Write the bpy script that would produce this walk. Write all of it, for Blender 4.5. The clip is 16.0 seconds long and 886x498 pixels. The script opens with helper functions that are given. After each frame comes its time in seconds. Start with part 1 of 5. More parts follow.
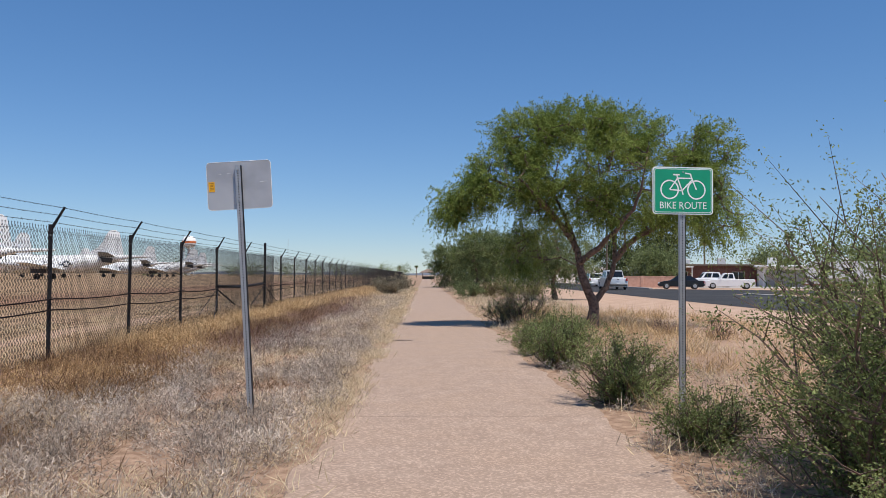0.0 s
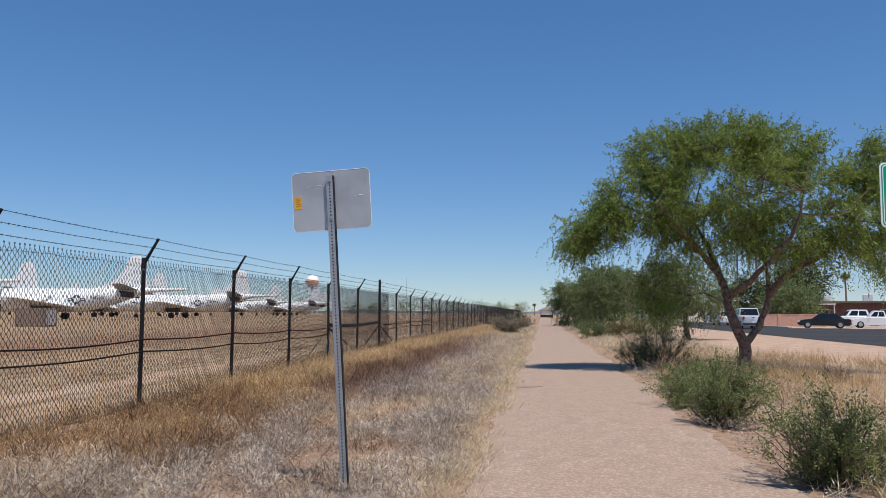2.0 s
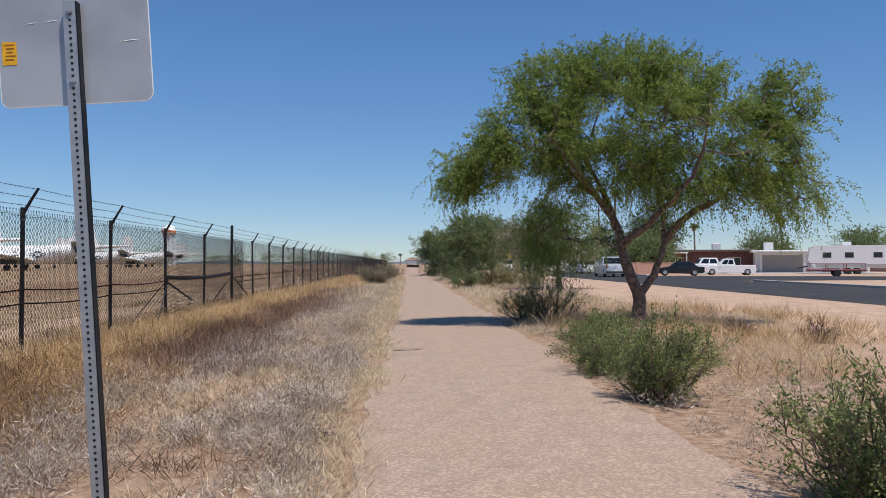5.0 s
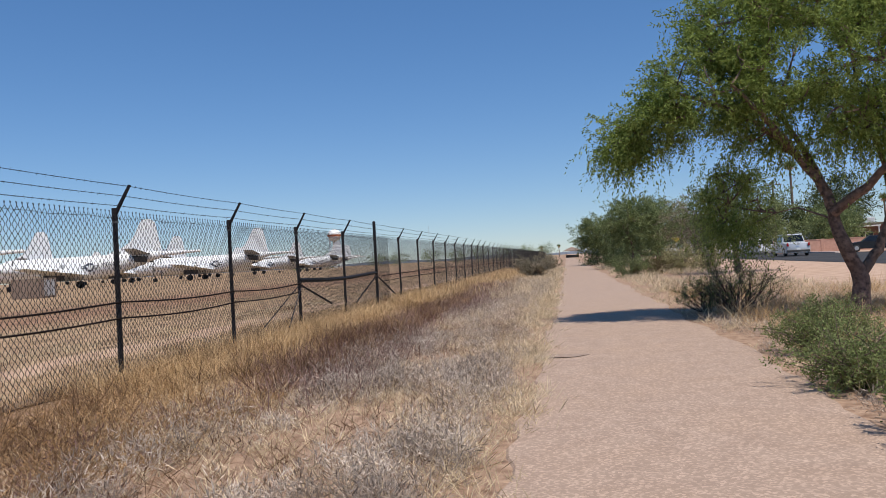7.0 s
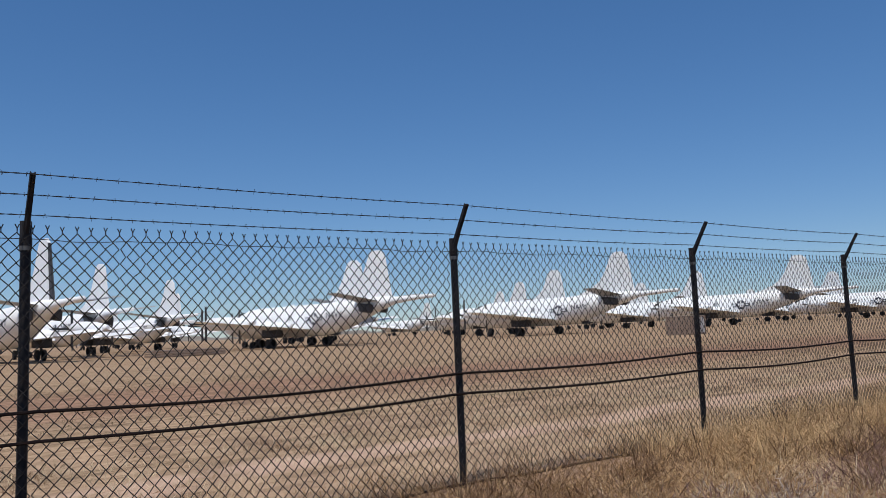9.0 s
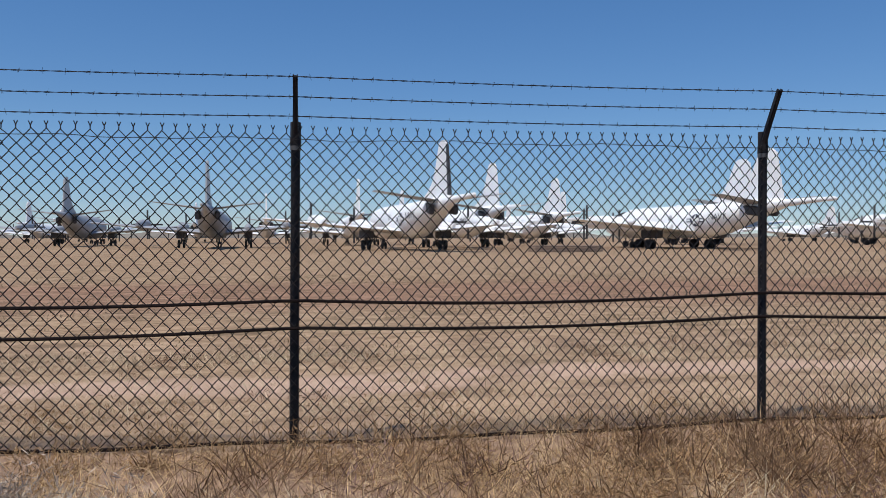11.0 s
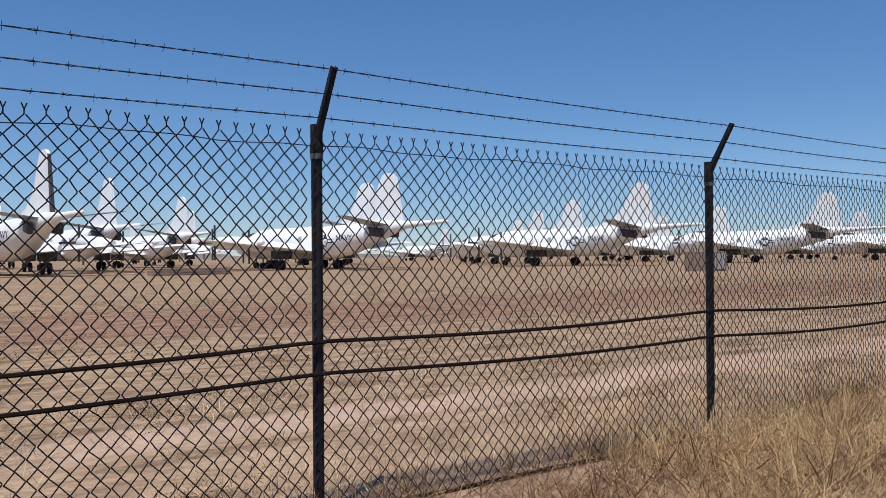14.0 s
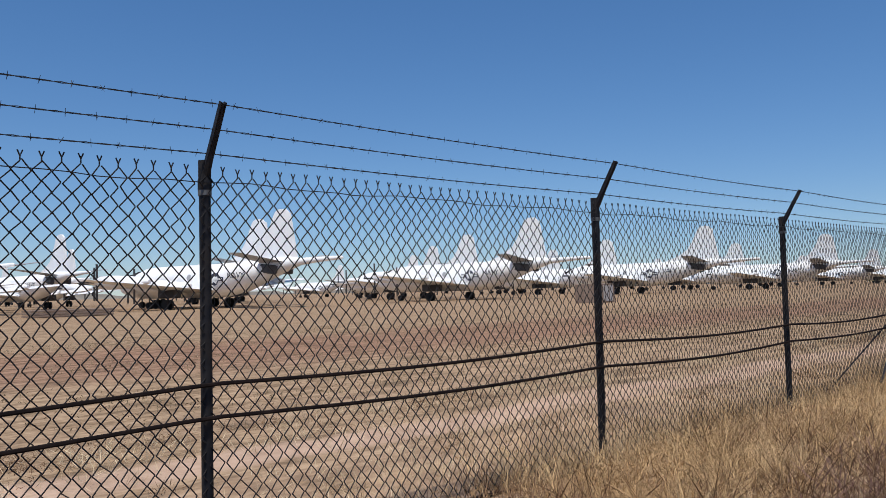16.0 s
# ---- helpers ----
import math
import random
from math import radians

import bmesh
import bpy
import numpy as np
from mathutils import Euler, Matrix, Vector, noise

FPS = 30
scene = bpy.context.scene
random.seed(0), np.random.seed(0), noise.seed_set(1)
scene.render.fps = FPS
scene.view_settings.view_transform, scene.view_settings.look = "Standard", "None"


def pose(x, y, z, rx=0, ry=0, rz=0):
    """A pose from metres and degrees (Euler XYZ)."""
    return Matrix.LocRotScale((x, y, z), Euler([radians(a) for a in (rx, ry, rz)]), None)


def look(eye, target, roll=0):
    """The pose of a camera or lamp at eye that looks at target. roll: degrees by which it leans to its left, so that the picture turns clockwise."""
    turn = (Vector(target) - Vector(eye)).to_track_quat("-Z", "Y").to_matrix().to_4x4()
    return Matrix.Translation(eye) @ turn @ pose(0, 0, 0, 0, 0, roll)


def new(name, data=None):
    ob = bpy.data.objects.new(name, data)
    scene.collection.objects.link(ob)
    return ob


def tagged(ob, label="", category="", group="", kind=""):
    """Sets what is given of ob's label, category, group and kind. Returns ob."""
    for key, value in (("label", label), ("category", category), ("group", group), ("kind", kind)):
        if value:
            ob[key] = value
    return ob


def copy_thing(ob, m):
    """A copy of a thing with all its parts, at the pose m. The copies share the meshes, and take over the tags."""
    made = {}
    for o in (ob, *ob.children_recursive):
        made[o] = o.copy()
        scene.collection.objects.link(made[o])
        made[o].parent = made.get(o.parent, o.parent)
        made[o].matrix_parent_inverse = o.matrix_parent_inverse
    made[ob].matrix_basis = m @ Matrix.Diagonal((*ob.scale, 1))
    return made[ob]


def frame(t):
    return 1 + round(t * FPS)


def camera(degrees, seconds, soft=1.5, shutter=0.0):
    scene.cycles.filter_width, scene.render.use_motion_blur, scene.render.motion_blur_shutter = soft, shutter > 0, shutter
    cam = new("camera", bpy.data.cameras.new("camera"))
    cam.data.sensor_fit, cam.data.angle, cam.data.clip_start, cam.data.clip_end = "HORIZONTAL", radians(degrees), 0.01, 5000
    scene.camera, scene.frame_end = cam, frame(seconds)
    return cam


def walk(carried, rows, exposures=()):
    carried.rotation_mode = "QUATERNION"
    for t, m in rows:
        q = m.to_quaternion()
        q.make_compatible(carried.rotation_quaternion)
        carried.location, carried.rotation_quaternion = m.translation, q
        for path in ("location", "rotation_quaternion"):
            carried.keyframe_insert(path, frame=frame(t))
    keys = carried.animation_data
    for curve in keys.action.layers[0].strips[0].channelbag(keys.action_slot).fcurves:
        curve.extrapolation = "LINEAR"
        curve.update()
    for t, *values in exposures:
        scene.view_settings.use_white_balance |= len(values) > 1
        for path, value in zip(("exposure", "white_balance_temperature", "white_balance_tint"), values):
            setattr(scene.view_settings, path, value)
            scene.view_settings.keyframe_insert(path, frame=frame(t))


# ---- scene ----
# camera and walk
cam = camera(58.1, 16.0, soft=0.6)
PATH = [
    (0.0, pose(0.253, 0.373, 1.366, 91.87, -0.34, -1.35)),
    (0.5, pose(0.223, 0.737, 1.351, 91.57, -0.49, 1.19)),
    (1.0, pose(0.185, 1.161, 1.373, 91.81, -0.40, 4.30)),
    (1.5, pose(0.098, 1.609, 1.372, 92.90, -0.72, 5.99)),
    (2.0, pose(0.083, 2.081, 1.355, 94.57, -0.27, 7.05)),
    (2.5, pose(-0.001, 2.532, 1.353, 94.84, -0.22, 9.75)),
    (3.0, pose(-0.092, 3.113, 1.355, 92.11, -0.65, 7.16)),
    (3.5, pose(-0.093, 3.560, 1.371, 92.40, -0.02, 5.92)),
    (4.0, pose(-0.160, 4.037, 1.360, 93.82, -0.64, 1.40)),
    (4.2, pose(-0.156, 4.170, 1.355, 93.12, -0.69, -0.73)),
    (6.3, pose(-0.150, 6.141, 1.295, 90.36, 0.31, -3.13)),
    (6.5, pose(-0.154, 6.481, 1.291, 91.37, 0.51, -0.74)),
    (7.0, pose(-0.112, 6.980, 1.267, 90.83, 3.10, 8.83)),
    (7.5, pose(-0.126, 7.430, 1.276, 91.11, 4.48, 18.42)),
    (8.0, pose(-0.130, 7.844, 1.300, 92.03, 3.06, 24.75)),
    (8.5, pose(-0.103, 8.212, 1.342, 92.62, 1.68, 38.20)),
    (8.7, pose(-0.078, 8.280, 1.335, 94.20, 2.26, 44.41)),
    (10.8, pose(-0.146, 9.341, 1.348, 89.01, -0.19, 87.36)),
    (11.0, pose(-0.208, 9.344, 1.360, 89.16, 0.07, 80.74)),
    (11.5, pose(-0.189, 9.377, 1.383, 89.97, -0.35, 70.75)),
    (12.0, pose(-0.722, 9.344, 1.384, 88.66, 1.26, 65.00)),
    (12.5, pose(-1.271, 10.152, 1.375, 89.35, 0.30, 67.60)),
    (13.0, pose(-1.633, 10.495, 1.393, 89.38, -0.20, 66.55)),
    (13.5, pose(-1.600, 10.560, 1.400, 89.83, 0.15, 60.85)),
    (14.0, pose(-1.600, 10.610, 1.405, 90.52, 0.50, 55.00)),
    (14.5, pose(-1.600, 10.620, 1.410, 91.02, 0.59, 51.26)),
    (15.0, pose(-1.600, 10.620, 1.410, 91.47, 0.81, 48.99)),
    (15.5, pose(-1.600, 10.620, 1.410, 92.76, 1.45, 48.11)),
    (16.0, pose(-1.600, 10.620, 1.410, 92.94, 1.43, 47.54)),
]
walk(cam, PATH, [(0, 0.07, 6750, 11), (2.0, 0.0, 6650, 10), (4.2, 0.0, 6650, 10), (6.5, 0.07, 6850, 12), (7.5, -0.04, 6700, 11), (8.5, -0.2, 6600, 10), (11.0, -0.13, 6450, 10), (13.0, -0.06, 6500, 10), (16.0, -0.07, 6600, 10)])

# sky, sun
SUN_EL, SUN_AZ = 66.0, 142.0      # degrees; azimuth clockwise from +y
sky_world = bpy.data.worlds.new("sky")
scene.world = sky_world
sky_world.use_nodes = True
_n = sky_world.node_tree.nodes
_sk = _n.new("ShaderNodeTexSky")
_sk.sky_type = "NISHITA"
_sk.sun_disc = False
_sk.sun_elevation, _sk.sun_rotation = radians(SUN_EL), radians(SUN_AZ)
_sk.air_density, _sk.dust_density, _sk.ozone_density, _sk.altitude = 1.0, 0.0, 1.0, 800
_hs = _n.new("ShaderNodeHueSaturation")
_hs.inputs["Saturation"].default_value = 1.2
_tint = _n.new("ShaderNodeMix")
_tint.data_type, _tint.blend_type = "RGBA", "MULTIPLY"
_tint.inputs["Factor"].default_value = 1.0
_tint.inputs["B"].default_value = (0.80, 0.965, 1.235, 1)
_gm = _n.new("ShaderNodeGamma")
_gm.inputs["Gamma"].default_value = 0.75
sky_world.node_tree.links.new(_sk.outputs[0], _gm.inputs["Color"])
sky_world.node_tree.links.new(_gm.outputs[0], _tint.inputs["A"])
sky_world.node_tree.links.new(_tint.outputs["Result"], _hs.inputs["Color"])
sky_world.node_tree.links.new(_hs.outputs[0], _n["Background"].inputs[0])
_n["Background"].inputs[1].default_value = 0.135
_sd = Vector((math.sin(radians(SUN_AZ)) * math.cos(radians(SUN_EL)), math.cos(radians(SUN_AZ)) * math.cos(radians(SUN_EL)), math.sin(radians(SUN_EL))))
sun = new("sun", bpy.data.lights.new("sun", "SUN"))
sun.data.energy, sun.data.angle, sun.data.color = 4.3, radians(0.53), (1.0, 0.955, 0.89)
sun.matrix_world = look(_sd * 100, (0, 0, 0))

# ---- materials ----
def mat(name, c1, c2=None, scale=4.0, rough=0.8, metal=0.0, bump=0.0, bscale=40.0, c3=None, scale3=0.6, vary=0.0, spec=0.5):
    """Two-scale mottled surface: c1/c2 mixed by fine noise, c3 by broad stains."""
    m = bpy.data.materials.new(name)
    m.use_nodes = True
    nt = m.node_tree
    b = nt.nodes["Principled BSDF"]
    b.inputs["Roughness"].default_value, b.inputs["Metallic"].default_value = rough, metal
    b.inputs["Specular IOR Level"].default_value = spec
    L = nt.links.new
    geo = nt.nodes.new("ShaderNodeTexCoord")
    out = None
    if c2 is not None:
        nz = nt.nodes.new("ShaderNodeTexNoise")
        nz.inputs["Scale"].default_value, nz.inputs["Detail"].default_value = scale, 6
        L(geo.outputs["Object"], nz.inputs["Vector"])
        r = nt.nodes.new("ShaderNodeValToRGB")
        r.color_ramp.elements[0].position, r.color_ramp.elements[1].position = 0.35, 0.66
        r.color_ramp.elements[0].color, r.color_ramp.elements[1].color = (*c1, 1), (*c2, 1)
        L(nz.outputs["Fac"], r.inputs["Fac"])
        out = r.outputs["Color"]
    if c3 is not None:
        n3 = nt.nodes.new("ShaderNodeTexNoise")
        n3.inputs["Scale"].default_value, n3.inputs["Detail"].default_value = scale3, 4
        L(geo.outputs["Object"], n3.inputs["Vector"])
        r3 = nt.nodes.new("ShaderNodeMapRange")
        r3.inputs["From Min"].default_value, r3.inputs["From Max"].default_value = 0.45, 0.7
        L(n3.outputs["Fac"], r3.inputs["Value"])
        mx = nt.nodes.new("ShaderNodeMix")
        mx.data_type = "RGBA"
        L(r3.outputs[0], mx.inputs["Factor"])
        if out is None:
            mx.inputs["A"].default_value = (*c1, 1)
        else:
            L(out, mx.inputs["A"])
        mx.inputs["B"].default_value = (*c3, 1)
        out = mx.outputs["Result"]
    if vary and out is not None:
        isl = nt.nodes.new("ShaderNodeNewGeometry")
        hs = nt.nodes.new("ShaderNodeHueSaturation")
        mr = nt.nodes.new("ShaderNodeMapRange")
        mr.inputs["To Min"].default_value, mr.inputs["To Max"].default_value = 1 - vary, 1 + vary
        L(isl.outputs["Random Per Island"], mr.inputs["Value"])
        L(mr.outputs[0], hs.inputs["Value"])
        L(out, hs.inputs["Color"])
        out = hs.outputs["Color"]
    if out is None:
        b.inputs["Base Color"].default_value = (*c1, 1)
    else:
        L(out, b.inputs["Base Color"])
    if bump:
        nb = nt.nodes.new("ShaderNodeTexNoise")
        nb.inputs["Scale"].default_value, nb.inputs["Detail"].default_value = bscale, 5
        L(geo.outputs["Object"], nb.inputs["Vector"])
        bp = nt.nodes.new("ShaderNodeBump")
        bp.inputs["Strength"].default_value, bp.inputs["Distance"].default_value = bump, 0.01
        L(nb.outputs["Fac"], bp.inputs["Height"])
        L(bp.outputs[0], b.inputs["Normal"])
    return m


def leaf_mat(name, c1, c2, vary=0.35, through_light=0.25):
    m = mat(name, c1, c2, 1.5, 0.8, vary=vary, spec=0.08)
    nt = m.node_tree
    b = nt.nodes["Principled BSDF"]
    tr = nt.nodes.new("ShaderNodeBsdfTranslucent")
    mx = nt.nodes.new("ShaderNodeMixShader")
    mx.inputs[0].default_value = through_light
    src = b.inputs["Base Color"].links[0].from_socket
    nt.links.new(src, tr.inputs["Color"])
    nt.links.new(b.outputs[0], mx.inputs[1])
    nt.links.new(tr.outputs[0], mx.inputs[2])
    nt.links.new(mx.outputs[0], nt.nodes["Material Output"].inputs[0])
    return m


def ground_mat():
    """Desert soil: pale dirt track behind the fence, brown field beyond, tan verge and pink dirt by the road."""
    m = bpy.data.materials.new("desert_soil")
    m.use_nodes = True
    nt = m.node_tree
    L = nt.links.new
    b = nt.nodes["Principled BSDF"]
    b.inputs["Roughness"].default_value = 0.95
    b.inputs["Specular IOR Level"].default_value = 0.1
    tc = nt.nodes.new("ShaderNodeTexCoord")
    sep = nt.nodes.new("ShaderNodeSeparateXYZ")
    L(tc.outputs["Object"], sep.inputs[0])

    def noise_tex(scale, detail=5, stretch=(1, 1, 1)):
        mp = nt.nodes.new("ShaderNodeMapping")
        mp.inputs["Scale"].default_value = stretch
        L(tc.outputs["Object"], mp.inputs["Vector"])
        n = nt.nodes.new("ShaderNodeTexNoise")
        n.inputs["Scale"].default_value, n.inputs["Detail"].default_value = scale, detail
        L(mp.outputs[0], n.inputs["Vector"])
        return n.outputs["Fac"]

    def ramp(src, stops):
        r = nt.nodes.new("ShaderNodeValToRGB")
        e = r.color_ramp.elements
        while len(e) < len(stops):
            e.new(0.5)
        for k, (p, c) in enumerate(stops):
            e[k].position, e[k].color = p, (*c, 1)
        L(src, r.inputs["Fac"])
        return r.outputs["Color"]

    def mathn(op, a, bb, clamp=False):
        n = nt.nodes.new("ShaderNodeMath")
        n.operation, n.use_clamp = op, clamp
        for k, v in enumerate((a, bb)):
            if isinstance(v, (int, float)):
                n.inputs[k].default_value = v
            else:
                L(v, n.inputs[k])
        return n.outputs[0]

    def mix(f, a, c):
        n = nt.nodes.new("ShaderNodeMix")
        n.data_type = "RGBA"
        L(f, n.inputs["Factor"])
        L(a, n.inputs["A"])
        L(c, n.inputs["B"])
        return n.outputs["Result"]

    def step(src, a, c):
        n = nt.nodes.new("ShaderNodeMapRange")
        n.interpolation_type = "SMOOTHSTEP"
        n.inputs["From Min"].default_value, n.inputs["From Max"].default_value = a, c
        L(src, n.inputs["Value"])
        return n.outputs[0]

    wob = noise_tex(0.35, 6, (1, 0.35, 1))
    x = mathn("ADD", sep.outputs["X"], mathn("MULTIPLY", mathn("SUBTRACT", wob, 0.5), 1.5))
    fine = noise_tex(9.0, 8)
    clod = noise_tex(1.6, 7)
    verge = ramp(fine, [(0.3, (0.22, 0.135, 0.09)), (0.7, (0.45, 0.31, 0.215))])
    pink = ramp(clod, [(0.3, (0.40, 0.27, 0.19)), (0.7, (0.55, 0.39, 0.29))])
    track = ramp(mathn("ADD", mathn("MULTIPLY", clod, 0.55), mathn("MULTIPLY", noise_tex(6.0, 9), 0.45)), [(0.3, (0.36, 0.24, 0.165)), (0.62, (0.55, 0.385, 0.28))])
    strip = noise_tex(0.13, 7, (1, 0.22, 1))
    speck = mathn("ADD", mathn("MULTIPLY", noise_tex(3.0, 8, (1, 0.3, 1)), 0.55), mathn("MULTIPLY", noise_tex(15.0, 6, (1, 0.45, 1)), 0.45))
    dry = ramp(strip, [(0.33, (0.24, 0.138, 0.08)), (0.45, (0.345, 0.225, 0.13)), (0.55, (0.305, 0.207, 0.124)), (0.68, (0.44, 0.295, 0.18))])
    dry2 = ramp(speck, [(0.38, (0.075, 0.05, 0.032)), (0.48, (0.28, 0.19, 0.117)), (0.6, (0.54, 0.385, 0.25))])
    half = nt.nodes.new("ShaderNodeValue")
    half.outputs[0].default_value = 0.62
    field = mix(half.outputs[0], dry, dry2)
    red = ramp(speck, [(0.37, (0.11, 0.058, 0.038)), (0.62, (0.37, 0.205, 0.135))])
    band = mathn("MULTIPLY", step(x, -27.0, -22.0), mathn("SUBTRACT", 1.0, step(x, -17.5, -14.0)))
    col = mix(mathn("MULTIPLY", band, 0.65), field, red)
    # two pale wheel tracks with a dry strip between
    t1 = mathn("MULTIPLY", step(x, -8.35, -8.05), mathn("SUBTRACT", 1.0, step(x, -7.55, -7.2)))
    t2 = mathn("MULTIPLY", mathn("MULTIPLY", step(x, -11.2, -10.7), mathn("SUBTRACT", 1.0, step(x, -9.9, -9.4))), 0.12)
    tatter = step(mathn("ADD", noise_tex(1.1, 8), mathn("MULTIPLY", fine, 0.35)), 0.52, 0.64)
    col = mix(mathn("MULTIPLY", mathn("ADD", t1, t2, True), mathn("ADD", mathn("MULTIPLY", tatter, 0.7), 0.28)), col, track)
    col = mix(mathn("MULTIPLY", mathn("MULTIPLY", step(x, -7.4, -6.6), tatter), 0.2), col, track)
    col = mix(step(x, -6.2, -5.2), col, verge)
    col = mix(step(x, 5.0, 8.5), col, pink)
    L(col, b.inputs["Base Color"])
    bp = nt.nodes.new("ShaderNodeBump")
    bp.inputs["Strength"].default_value, bp.inputs["Distance"].default_value = 0.7, 0.03
    L(noise_tex(22.0, 8), bp.inputs["Height"])
    L(bp.outputs[0], b.inputs["Normal"])
    return m


def path_mat():
    """Pinkish exposed-aggregate paving with pebbles, drifted sand and faint tyre marks."""
    m = mat("path_gravel", (0.372, 0.268, 0.203), (0.42, 0.308, 0.235), 3.5, 0.9, c3=(0.408, 0.292, 0.216), scale3=0.9, spec=0.2)
    nt = m.node_tree
    L = nt.links.new
    b = nt.nodes["Principled BSDF"]
    src = b.inputs["Base Color"].links[0].from_socket
    tc = nt.nodes.new("ShaderNodeTexCoord")
    vo = nt.nodes.new("ShaderNodeTexVoronoi")
    vo.inputs["Scale"].default_value = 62
    L(tc.outputs["Object"], vo.inputs["Vector"])
    hs = nt.nodes.new("ShaderNodeHueSaturation")
    mr = nt.nodes.new("ShaderNodeMapRange")
    mr.inputs["From Min"].default_value = 0.45
    mr.inputs["To Min"].default_value, mr.inputs["To Max"].default_value = 0.84, 1.28
    sp = nt.nodes.new("ShaderNodeSeparateColor")
    L(vo.outputs["Color"], sp.inputs[0])
    L(sp.outputs[0], mr.inputs["Value"])
    L(mr.outputs[0], hs.inputs["Value"])
    L(src, hs.inputs["Color"])
    L(hs.outputs["Color"], b.inputs["Base Color"])
    bp = nt.nodes.new("ShaderNodeBump")
    bp.inputs["Strength"].default_value, bp.inputs["Distance"].default_value = 0.3, 0.005
    bp.invert = True
    L(vo.outputs["Distance"], bp.inputs["Height"])
    L(bp.outputs[0], b.inputs["Normal"])
    return m


M_SOIL, M_PATH = ground_mat(), path_mat()
M_DAMP = mat("path_patch", (0.29, 0.205, 0.155), (0.36, 0.265, 0.20), 20, 0.9, bump=0.3, bscale=80)
M_ASPH = mat("asphalt", (0.032, 0.032, 0.034), (0.056, 0.055, 0.055), 30, 0.85, bump=0.3, bscale=120, c3=(0.066, 0.062, 0.058), scale3=0.25, spec=0.2)
M_CONC = mat("concrete", (0.36, 0.33, 0.30), (0.46, 0.42, 0.38), 6, 0.9, bump=0.2)
M_POST = mat("black_steel", (0.010, 0.011, 0.015), (0.022, 0.022, 0.026), 12, 0.55, 0.0, bump=0.1, c3=(0.028, 0.023, 0.02), scale3=3, spec=0.18)
M_BAND = mat("dull_band", (0.06, 0.06, 0.065), (0.14, 0.14, 0.14), 20, 0.6, 0.3)
M_WIRE = mat("fence_wire", (0.012, 0.011, 0.012), (0.03, 0.027, 0.027), 8, 0.6, 0.0, spec=0.2)
M_CABLE = mat("cable_sheath", (0.009, 0.006, 0.006), (0.018, 0.012, 0.011), 10, 0.85, spec=0.1)
M_GALV = mat("galvanised_steel", (0.36, 0.37, 0.385), (0.46, 0.47, 0.48), 14, 0.45, 0.55, bump=0.06)
M_ALU = mat("sheet_aluminium", (0.42, 0.42, 0.43), (0.50, 0.50, 0.51), 5, 0.42, 0.45, bump=0.08, bscale=7, c3=(0.55, 0.55, 0.55), scale3=2.2)
M_HOLE = mat("dark_hole", (0.012, 0.012, 0.014), rough=0.9)
M_GREEN = mat("sign_green", (0.0, 0.285, 0.15), (0.0, 0.32, 0.17), 3, 0.35)
M_SIGNW = mat("sign_white", (0.80, 0.82, 0.80), (0.86, 0.87, 0.86), 5, 0.4)
M_ORANGE = mat("sticker_orange", (0.75, 0.36, 0.01), (0.83, 0.44, 0.02), 30, 0.5)
M_INK = mat("sticker_ink", (0.30, 0.12, 0.01), rough=0.6)
M_BARK = mat("bark", (0.065, 0.044, 0.034), (0.25, 0.165, 0.125), 14, 0.9, bump=1.0, bscale=26, c3=(0.14, 0.094, 0.07), scale3=3)
M_BARK2 = mat("bark_pale", (0.12, 0.09, 0.07), (0.22, 0.17, 0.13), 14, 0.9, bump=0.6)
M_LEAF = leaf_mat("mesquite_leaf", (0.165, 0.225, 0.055), (0.285, 0.345, 0.10), 0.4, 0.42)
M_CREO = leaf_mat("creosote_leaf", (0.155, 0.195, 0.068), (0.275, 0.315, 0.13), 0.4, 0.35)
M_LEAF2 = leaf_mat("far_leaf", (0.14, 0.18, 0.075), (0.24, 0.28, 0.13), 0.35, 0.35)
M_LEAFD = leaf_mat("dark_leaf", (0.045, 0.062, 0.024), (0.085, 0.105, 0.045), 0.3, 0.2)
M_DRYL = leaf_mat("dry_leaf", (0.12, 0.10, 0.045), (0.20, 0.17, 0.08), 0.3, 0.15)
M_PALEL = leaf_mat("pale_leaf", (0.28, 0.27, 0.13), (0.40, 0.36, 0.20), 0.3, 0.15)
M_GREYL = leaf_mat("grey_leaf", (0.20, 0.18, 0.125), (0.30, 0.26, 0.18), 0.3, 0.1)
M_STRAW = leaf_mat("straw", (0.475, 0.315, 0.158), (0.65, 0.468, 0.268), 0.4, 0.15)
M_PALES = leaf_mat("pale_straw", (0.56, 0.44, 0.28), (0.72, 0.60, 0.42), 0.3, 0.2)
M_GREYW = leaf_mat("grey_weed", (0.27, 0.215, 0.17), (0.61, 0.52, 0.435), 0.5, 0.1)
M_REDW = leaf_mat("red_brown_weed", (0.17, 0.10, 0.085), (0.31, 0.20, 0.17), 0.4, 0.1)
M_BROWNW = leaf_mat("brown_weed", (0.22, 0.125, 0.06), (0.46, 0.295, 0.15), 0.4, 0.15)
M_STALK = leaf_mat("weed_stalk", (0.13, 0.075, 0.045), (0.25, 0.155, 0.09), 0.4, 0.1)
M_STUB = leaf_mat("stubble", (0.22, 0.165, 0.10), (0.36, 0.28, 0.18), 0.35, 0.1)
M_WHITE = mat("aircraft_white", (0.87, 0.87, 0.86), (0.91, 0.91, 0.90), 0.6, 0.45, c3=(0.81, 0.80, 0.78), scale3=0.25)
